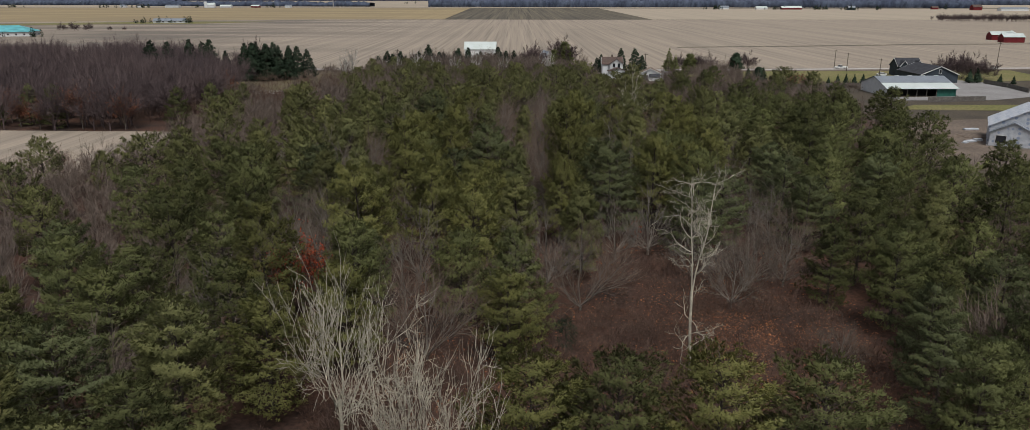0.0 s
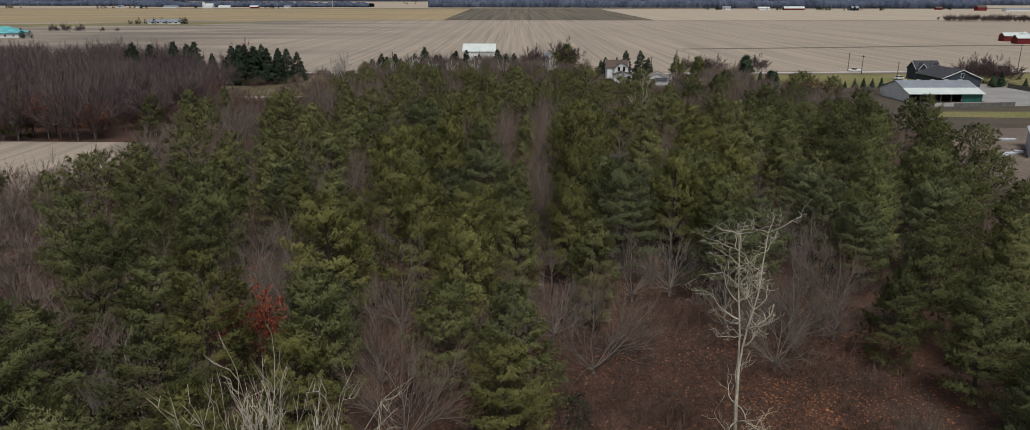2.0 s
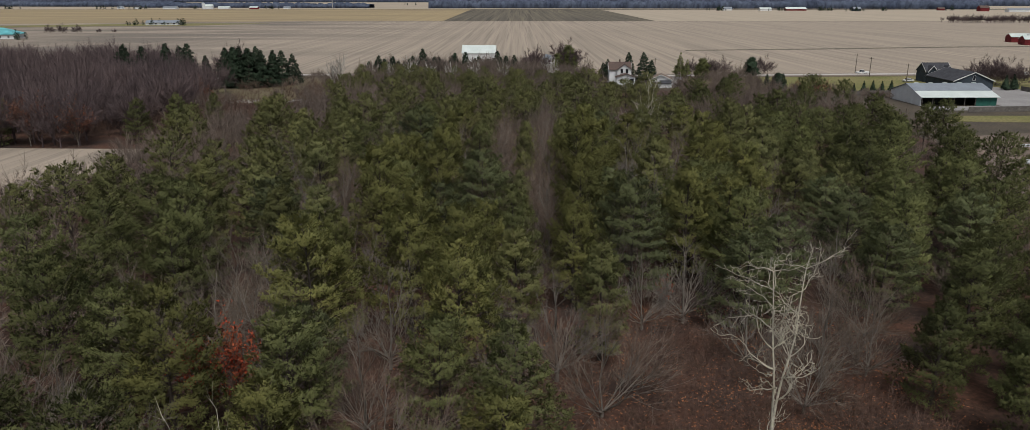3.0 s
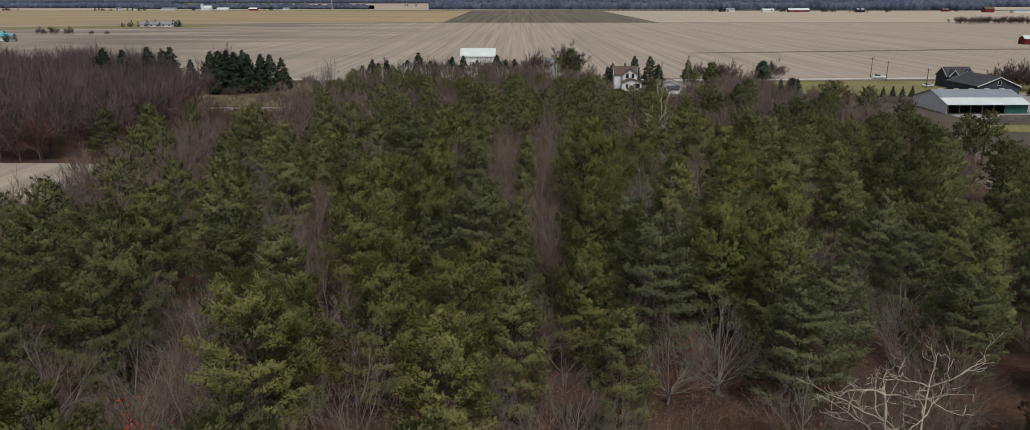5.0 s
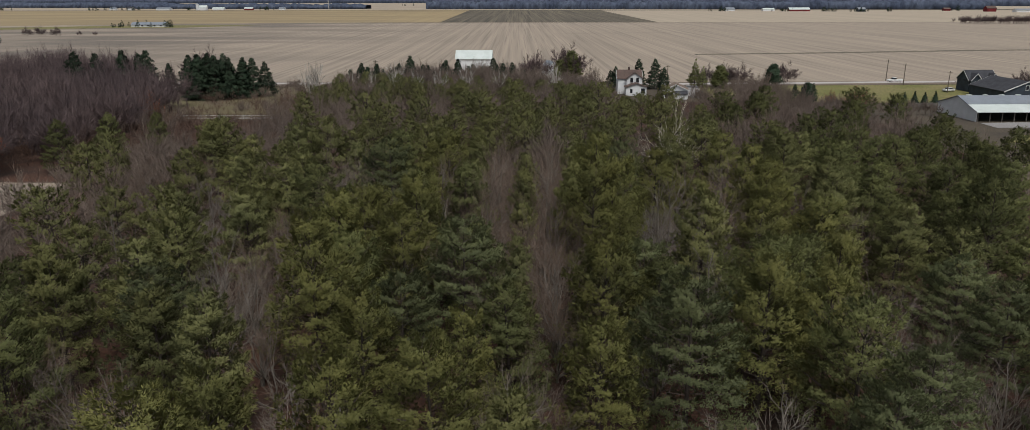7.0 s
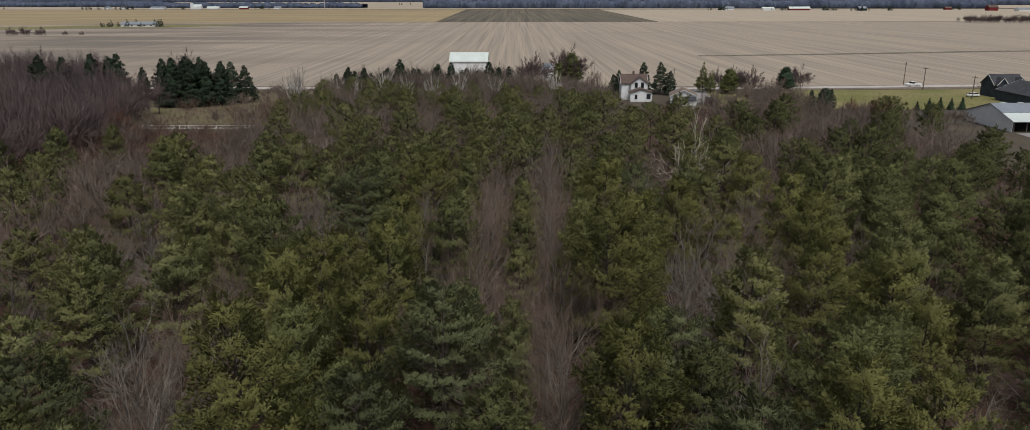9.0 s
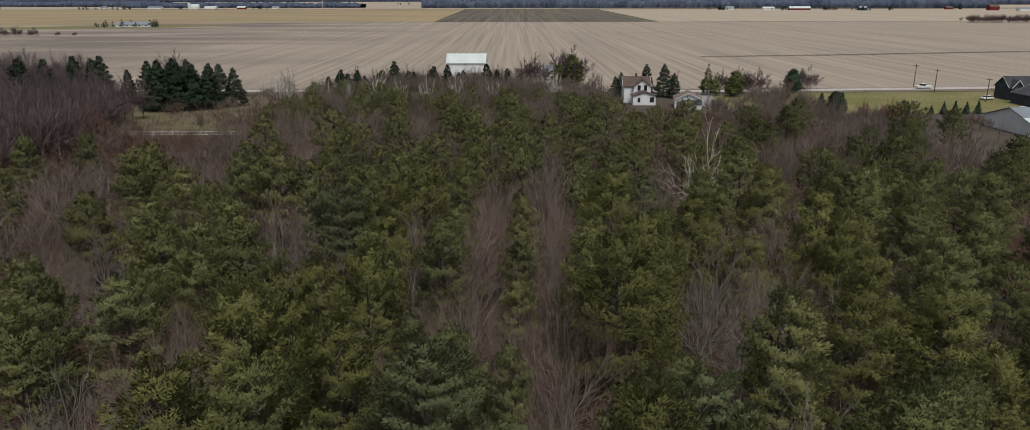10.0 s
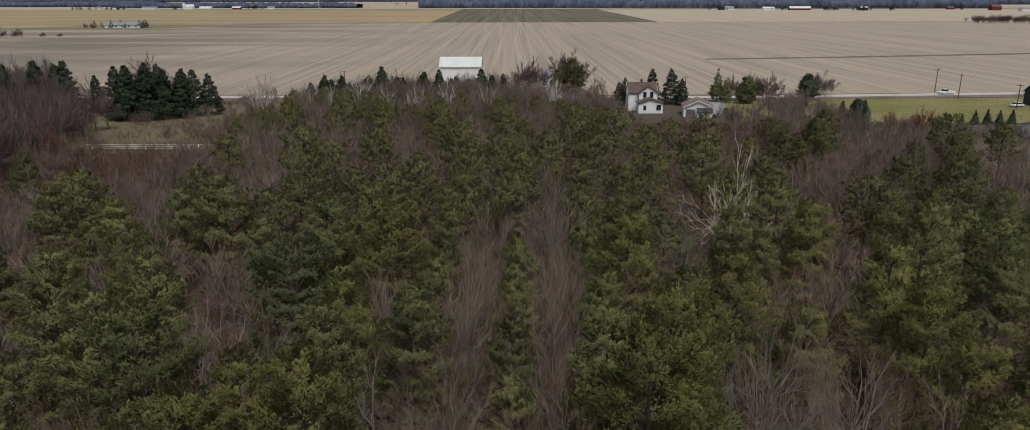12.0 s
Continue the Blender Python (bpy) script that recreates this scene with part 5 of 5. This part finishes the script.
def rail_fence(points, label, mat, rails=(0.35, 0.75, 1.15), step=2.4, boards=False):
    f = root("fence", label, "fence")
    for (ax, ay), (bx, by) in zip(points, points[1:]):
        ln = math.hypot(bx - ax, by - ay)
        n = max(1, round(ln / step))
        a = math.atan2(by - ay, bx - ax)
        for i in range(n + 1):
            m = placed(ax + (bx - ax) * i / n, ay + (by - ay) * i / n, 1, a)
            ob = part("post", boxed(-0.07, 0.07, -0.07, 0.07, -0.1, rails[-1] + 0.2), mat, f)
            ob.matrix_basis = m
        mid = placed((ax + bx) / 2, (ay + by) / 2, 1, a)
        if boards:
            for i in range(int(ln / 0.3)):
                h = rails[-1] + 0.15 + rng.uniform(-0.04, 0.04)
                ob = part("board", boxed(-0.14, 0.14, -0.1, -0.072, 0.05, h), mat, f)
                ob.matrix_basis = placed(ax + math.cos(a) * (0.15 + i * 0.3), ay + math.sin(a) * (0.15 + i * 0.3), 1, a)
        for z in rails:
            ob = part("rail", boxed(-ln / 2, ln / 2, -0.03, 0.03, z - 0.07, z + 0.07), mat, f)
            ob.matrix_basis = mid


rail_fence([(-153, 336), (-141, 337), (-132, 334)], "white three-rail paddock fence", M_WHITE)
rail_fence([(-131, 330), (-126, 334)], "short white three-rail paddock gate fence", M_WHITE)
rail_fence([(-101, 262), (-70, 262)], "white rail fence half hidden by brush", M_WHITE)
rail_fence([(125.4, 247.5), (145, 250.5)], "grey weathered board fence along the yard", M_FENCE, (0.4, 1.5), 2.4, True)
rail_fence([(173, 302), (174, 288), (172, 272)], "grey weathered board fence round the gravel yard", M_FENCE, (0.4, 1.5), 2.4, True)
rail_fence([(107, 287), (122, 288)], "grey weathered board fence beside the lawn", M_FENCE, (0.4, 1.5), 2.4, True)

# ---- small evergreens ----
CEDARS = [plume_shape(s, 4.2, 1.7, 0.01, 0.72, 1400, 0.18, 0.06, 18, 20, 0.32, 0.3) for s in (81, 82)]
cedar_stand = Stand("arborvitae", [pine_maker(c, M_SPRUCE) for c in CEDARS], ["dark green conical arborvitae on the lawn"], "shrub", "arborvitae row")
for i in range(4):
    cedar_stand.put(i % 2, placed(115.2 + 3.2 * i, 297, 0.92 + 0.04 * (i % 2), i * 1.3))
for x, y, s in ((168, 303, 1.3), (171.5, 304, 1.35), (178, 300, 0.9), (182, 298, 0.8), (183, 288, 0.6), (173.8, 262, 1.1), (112, 297.5, 0.7)):
    cedar_stand.put(int(rng.integers(0, 2)), placed(x, y, s, rng.uniform(0, 6)))
shrub = root("evergreen_shrub", "small dark brown-green evergreen in the clearing", "shrub", m=placed(3.1, 67.2, 0.72, 0))
for name, me in pine_maker(white_pine_shape(89, 4.2, 1.35, 0.02, 0.6, 0.55, 9, 6, 500, 6, 0.16, 0.06, 0.5, 0.1, 1.3), M_SPRUCE):
    part(name, me, None, shrub)

sparse = pine_shape(83, 10.0, 3.4, 9, 6, 40, 0.4, 0.15, 0.15, 0.8, 0.0, 3, 0.4)
yard_pine = Stand("yard_pine", [pine_maker(sparse, M_PINE)], ["open-crowned green pine on the lawn by the road"], "pine tree", "yard pines")
for x, y, s in ((58.5, 342, 1.0), (61, 340, 0.75)):
    yard_pine.put(0, placed(x, y, s, rng.uniform(0, 6)))

rounded = plume_shape(88, 10.0, 4.2, 0.06, 0.45, 4200, 0.55, 0.12, 26, 28, 0.75, 1.6)
round_stand = Stand("yard_evergreen", [pine_maker(rounded, M_SPRUCE), pine_maker(rounded, M_PINE)], ["dense round dark evergreen beside the road", "broad olive-green pine beside the road"], "evergreen tree", "yard evergreens")
for x, y, s, k in ((67, 338, 0.84, 1), (89, 348, 0.82, 0), (86, 301, 0.62, 0), (14, 372, 1.15, 1), (9.5, 371, 0.8, 1)):
    round_stand.put(k, placed(x, y, s, rng.uniform(0, 6)))

ROUND = [bare_shape(s, 10.0, 5.0, 0.1, 4, 5, 0.7, 0.12, 0.032, 0.08, 16, 14, 0, 4) for s in (84, 85)]
yard_tree = Stand("yard_tree", [bare_maker(r, M_FAR_TWIG, M_FAR_TWIG) for r in ROUND], ["leafless brown spreading tree beside the road"], "bare tree", "roadside bare trees")
for i, (x, y, s) in enumerate(((97, 357, 0.95), (163, 316, 1.1), (168, 319, 1.25), (173, 318, 1.25), (178, 320, 1.2), (182, 318, 1.05), (13, 374, 1.6), (0, 376, 1.3), (-3, 372, 1.1), (-122, 340, 1.7), (70, 344, 1.0), (76, 345, 1.0), (64, 347, 0.9),
                               (-447, 730, 0.95), (-435, 730, 1.0), (-422, 731, 0.95), (-408, 742, 0.5), (-395, 745, 0.45), (-128, 342, 1.5))):
    yard_tree.put(i % 2, placed(x, y, s, rng.uniform(0, 6)))

BIRCH = [bare_shape(s, 13.0, 3.0, 0.5, 3, 4, 0.9, 0.2, 0.05, 0.17, 4, 7) for s in (86, 87)]
birch_stand = Stand("birch_tree", [bare_maker(b, M_WHITE_BARK, M_WHITE_BARK) for b in BIRCH], ["slim white-barked leafless birch among brown trees"], "birch tree", "white birches")
for i, (x, y, h) in enumerate(((-70, 295, 1.15), (-73, 297, 1.05), (-44, 290, 1.12), (-51, 288, 0.95), (-37, 288, 0.9), (-30, 287, 0.95), (-22, 288, 1.0), (5, 296, 1.08), (-12, 290, 0.9), (-58, 292, 0.85))):
    birch_stand.put(i % 2, placed(x, y, h, rng.uniform(0, 6)))


# ---- far woods, farms and hedges ----
CLUMP = [pine_shape(s, 10.0, 4.6, 5, 6, 8, 0.9, 0.5, 0.04, 0.5, 0.0, 1, 0.6) for s in (91, 92)]


def wood_band(name, x0, x1, y0, y1, depth, low, high, label):
    """A far belt of woods: a deep ragged mass of crowns over a trunk line."""
    n = int((x1 - x0) / 5)
    V, F = [], []
    for i in range(n + 1):
        x = x0 + (x1 - x0) * i / n
        y = y0 + (y1 - y0) * i / n + 12 * noise.noise(Vector((x * 0.01, 3.1, 0)))
        h = low + (high - low) * (0.5 + 0.5 * noise.noise(Vector((x * 0.012, 7.7, 0)))) + rng.uniform(-3.0, 3.0)
        for dy, z in ((0, -0.2), (-3 + rng.uniform(-3, 3), h * 0.4), (4 + rng.uniform(-3, 3), h * 0.85), (14 + rng.uniform(-5, 5), h), (depth * 0.5, h * rng.uniform(0.85, 1.1)), (depth, h * 0.9), (depth, -0.2)):
            V.append((x + rng.uniform(-1.5, 1.5), y + dy, z))
    for i in range(n):
        for j in range(6):
            a, b = i * 7 + j, (i + 1) * 7 + j
            F += [(a, b, b + 1), (a, b + 1, a + 1)]
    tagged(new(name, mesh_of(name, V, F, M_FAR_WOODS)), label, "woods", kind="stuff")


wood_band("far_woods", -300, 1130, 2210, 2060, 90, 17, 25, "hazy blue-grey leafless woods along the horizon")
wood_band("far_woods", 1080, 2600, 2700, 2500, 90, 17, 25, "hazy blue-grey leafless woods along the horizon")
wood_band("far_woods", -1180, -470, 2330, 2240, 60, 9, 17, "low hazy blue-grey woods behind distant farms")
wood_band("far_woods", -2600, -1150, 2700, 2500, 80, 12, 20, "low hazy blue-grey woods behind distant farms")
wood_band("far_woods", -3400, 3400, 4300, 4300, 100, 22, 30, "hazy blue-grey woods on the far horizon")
hedge = [(517 + i * 0.85 + rng.normal(0, 1), 1030 - i * 0.12 + rng.normal(0, 5), rng.uniform(0.75, 1.25), i) for i in range(320)]
mass("far_hedgerow", FAR_BARES, hedge, [M_FAR_TWIG], "leafless brown hedgerow along a field", "hedge")
dark = []
for x, y, n, w in ((-468, 931, 3, 6), (-475, 930, 2, 3), (-416, 932, 4, 4), (-443, 931, 5, 14), (-428, 615, 2, 3), (-404, 622, 3, 2), (430, 1850, 8, 30), (410, 1840, 5, 16), (560, 1820, 8, 30), (640, 1800, 10, 20), (690, 1760, 9, 25), (760, 1780, 4, 14), (940, 1850, 4, 12),
                   (-1130, 2060, 8, 26), (-1040, 2060, 9, 40), (-900, 2080, 3, 12), (-700, 2080, 6, 25), (-480, 3000, 6, 25), (-1400, 2090, 8, 40)):
    for i in range(n):
        dark.append((x + rng.normal(0, w * 0.6), y + rng.normal(0, 5), rng.uniform(0.35, 0.75) if y < 1000 else rng.uniform(0.5, 1.0), i))
mass("farmstead_trees", CLUMP, dark, [M_SPRUCE], "dark evergreens round distant farmsteads", "trees")

FARMS = ((-964, 2080, 36, 16, 4, 7, M_SIDING, M_GREY_ROOF, "long low pale shed with a grey-blue roof on the plain"), (-1055, 2085, 14, 10, 5, 9, M_SIDING, M_DARK_ROOF, "distant white farmhouse on the plain"),
         (-1100, 2085, 16, 10, 4, 7, M_SIDING, M_GREY_ROOF, "distant white farm building on the plain"), (-860, 2075, 22, 12, 7, 12, M_SIDING, M_WHITE_ROOF, "tall white farm building on the plain"),
         (-825, 2090, 30, 12, 4, 7, M_SIDING, M_WHITE_ROOF, "long white livestock shed on the plain"), (-742, 2080, 22, 10, 4, 7, M_RED_WALL, M_WHITE_ROOF, "small red shed with a white roof on the plain"),
         (-655, 2080, 16, 10, 4, 7, M_SIDING, M_GREY_ROOF, "small pale shed on the plain"), (-1530, 2110, 46, 20, 6, 10, M_SLATE_WALL, M_GREY_ROOF, "long grey farm hall on the plain"),
         (440, 1862, 20, 12, 4, 8, M_SIDING, M_GREY_ROOF, "distant pale farmhouse among evergreens"), (520, 1840, 26, 12, 4, 7, M_SIDING, M_WHITE_ROOF, "white livestock shed among evergreens"),
         (585, 1830, 46, 14, 4, 8, M_RED_WALL, M_WHITE_ROOF, "long red-brown barn with a white roof"), (700, 1775, 16, 12, 5, 9, M_SLATE_WALL, M_GREY_ROOF, "distant grey farmhouse among bare trees"),
         (925, 1860, 14, 10, 4, 7, M_RED_WALL, M_BROWN_ROOF, "small distant red barn"), (1010, 1700, 60, 14, 4, 7, M_SIDING, M_GREY_ROOF, "long pale green-grey greenhouse"), (965, 1760, 20, 14, 7, 12, M_RED_WALL, M_BROWN_ROOF, "distant brown-red barn on the plain"))
for x, y, w, d, e, r, wm, rm, label in FARMS:
    gable("farm_building", label, "farm building", x, y, rng.uniform(-6, 6), w, d, e, r, wm, rm, "x", 0.4)
silo = root("silo", "white cylindrical grain silo beside the farm", "silo", m=placed(-872, 2070, 1, 0))
part("shaft", mesh_of("silo_shaft", *tubes([((0, 0, 0), (0, 0, 15), 4, 4)], 16), M_SIDING, smooth=True), None, silo)
part("dome", mesh_of("silo_dome", *tubes([((0, 0, 15), (0, 0, 17), 4, 2.4), ((0, 0, 17), (0, 0, 18), 2.4, 0.1)], 16), M_GREY_ROOF, smooth=True), None, silo)
silo2 = root("silo", "grey steel grain bin between red barns", "silo", m=placed(352, 590, 1, 0))
part("shaft", mesh_of("bin_shaft", *tubes([((0, 0, 0), (0, 0, 6), 3, 3)], 16), M_GREY_ROOF, smooth=True), None, silo2)
part("dome", mesh_of("bin_dome", *tubes([((0, 0, 6), (0, 0, 7.6), 3, 0.2)], 16), M_WHITE_ROOF, smooth=True), None, silo2)
mast = root("radio_mast", "slender pale steel mast on the plain", "mast", m=placed(-566, 2200, 1, 0))
part("shaft", mesh_of("mast_shaft", *tubes([((0, 0, 0), (0, 0, 60), 1.2, 0.7)], 6), M_CONCRETE), None, mast)


# ---- vehicles ----
def vehicle(name, label, x, y, turn, profile, cabin, width, paint, wheels, category, rest=0.06):
    """Body and glazed cabin from their side outlines, with four wheels and lamps."""
    v = root(name, label, category, m=pose(x, y, rest, 0, 0, turn))
    body = prism(profile, -width / 2, width / 2, "y")
    bmesh.ops.bevel(body, geom=list(body.edges), offset=0.06, segments=2, affect="EDGES")
    part("body", body, paint, v)
    glass = prism(cabin, -width / 2 + 0.14, width / 2 - 0.14, "y")
    bmesh.ops.bevel(glass, geom=list(glass.edges), offset=0.05, segments=1, affect="EDGES")
    part("cabin_glass", glass, M_GLASS, v)
    top = cabin[1][1]
    part("roof", boxed(cabin[1][0] - 0.05, cabin[2][0] + 0.05, -width / 2 + 0.12, width / 2 - 0.12, top - 0.06, top + 0.05, bevel=0.03), paint, v)
    for wx in wheels:
        for wy in (-width / 2 + 0.1, width / 2 - 0.1):
            w = part("wheel", mesh_of("wheel", *tubes([((wx, wy - 0.12, 0.38), (wx, wy + 0.12, 0.38), 0.38, 0.38)], 14), M_RUBBER), None, v)
            s = 1 if wy > 0 else -1
            part("rim", mesh_of("rim", *tubes([((wx, wy + s * 0.1, 0.38), (wx, wy + s * 0.135, 0.38), 0.22, 0.2)], 10), M_CONCRETE), None, w)
    for wy in (-width / 2 + 0.3, width / 2 - 0.3):
        part("headlight", boxed(profile[0][0] - 0.02, profile[0][0] + 0.06, wy - 0.18, wy + 0.18, 0.72, 0.9), M_CONCRETE, v)


vehicle("pickup_truck", "white pickup truck on the country road", 140.5, 360.2, 6, [(-2.8, 0.45), (-2.8, 0.98), (-1.4, 1.1), (0.7, 1.12), (2.85, 1.12), (2.85, 0.45)],
        [(-1.35, 1.05), (-0.75, 1.78), (0.3, 1.8), (0.45, 1.05)], 1.95, M_WHITE, (-1.85, 1.75), "pickup truck", 0.14)
vehicle("parked_car", "dark teal car parked on the driveway", 55.5, 317, 80, [(-2.2, 0.35), (-2.2, 0.8), (-1.1, 0.95), (1.9, 0.98), (2.2, 0.9), (2.2, 0.35)],
        [(-1.2, 0.92), (-0.5, 1.42), (0.9, 1.45), (1.7, 0.95)], 1.78, M_BLUE_CAR, (-1.35, 1.35), "car", 0.11)
vehicle("parked_car", "white car parked beside the grey house", 146, 330, 20, [(-2.2, 0.35), (-2.2, 0.8), (-1.1, 0.95), (1.9, 0.98), (2.2, 0.9), (2.2, 0.35)],
        [(-1.2, 0.92), (-0.5, 1.42), (0.9, 1.45), (1.7, 0.95)], 1.78, M_WHITE, (-1.35, 1.35), "car")

# ---- building-site clutter, sign, brush by the road ----
for x, y, w, d, h, t in ((101.5, 178.5, 2.6, 1.4, 0.35, 20), (104, 180, 1.8, 1.2, 0.5, -10), (99.5, 177, 1.6, 0.9, 0.25, 40), (110.5, 195, 3.6, 1.2, 0.4, 5)):
    ob = part("lumber_stack", boxed(-w / 2, w / 2, -d / 2, d / 2, 0, h, bevel=0.03), M_WRAP)
    ob.matrix_basis = pose(x, y, 0.05, 0, 0, t)
    tagged(ob, "wrapped pale stack of building material on dirt", "building material")
for x, y, r, h in ((97, 187, 3.4, 0.9), (101.5, 186, 2.6, 0.7), (106, 184.5, 3.0, 0.5)):
    bm = bmesh.new()
    bmesh.ops.create_icosphere(bm, subdivisions=3, radius=1.0)
    for v in bm.verts:
        k = 1 + 0.22 * noise.noise(v.co * 1.7 + Vector((x, y, 0)))
        v.co = Vector((v.co.x * r * k, v.co.y * r * 0.7 * k, v.co.z * h * k))
    ob = part("earth_mound", bm, M_DIRT)
    ob.location = (x, y, 0.0)
    tagged(ob, "low mound of bare brown earth", "earth mound")
sign = root("road_sign", "white rectangular sign beside the road", "sign", m=placed(204, 350, 1, 0.1))
part("board", boxed(-1.5, 1.5, -0.04, 0.04, 1.0, 2.2, bevel=0.02), M_WHITE, sign)
for dx in (-1.2, 1.2):
    part("post", boxed(dx - 0.06, dx + 0.06, 0.042, 0.16, -0.1, 2.0), M_POLE, sign)
mass("dark_hedge", BRUSH, [(160 + i * 1.0, 353 + rng.normal(0, 0.4), 0.8, i) for i in range(14)], [M_TWIG], "low dark leafless hedge by the road", "hedge")
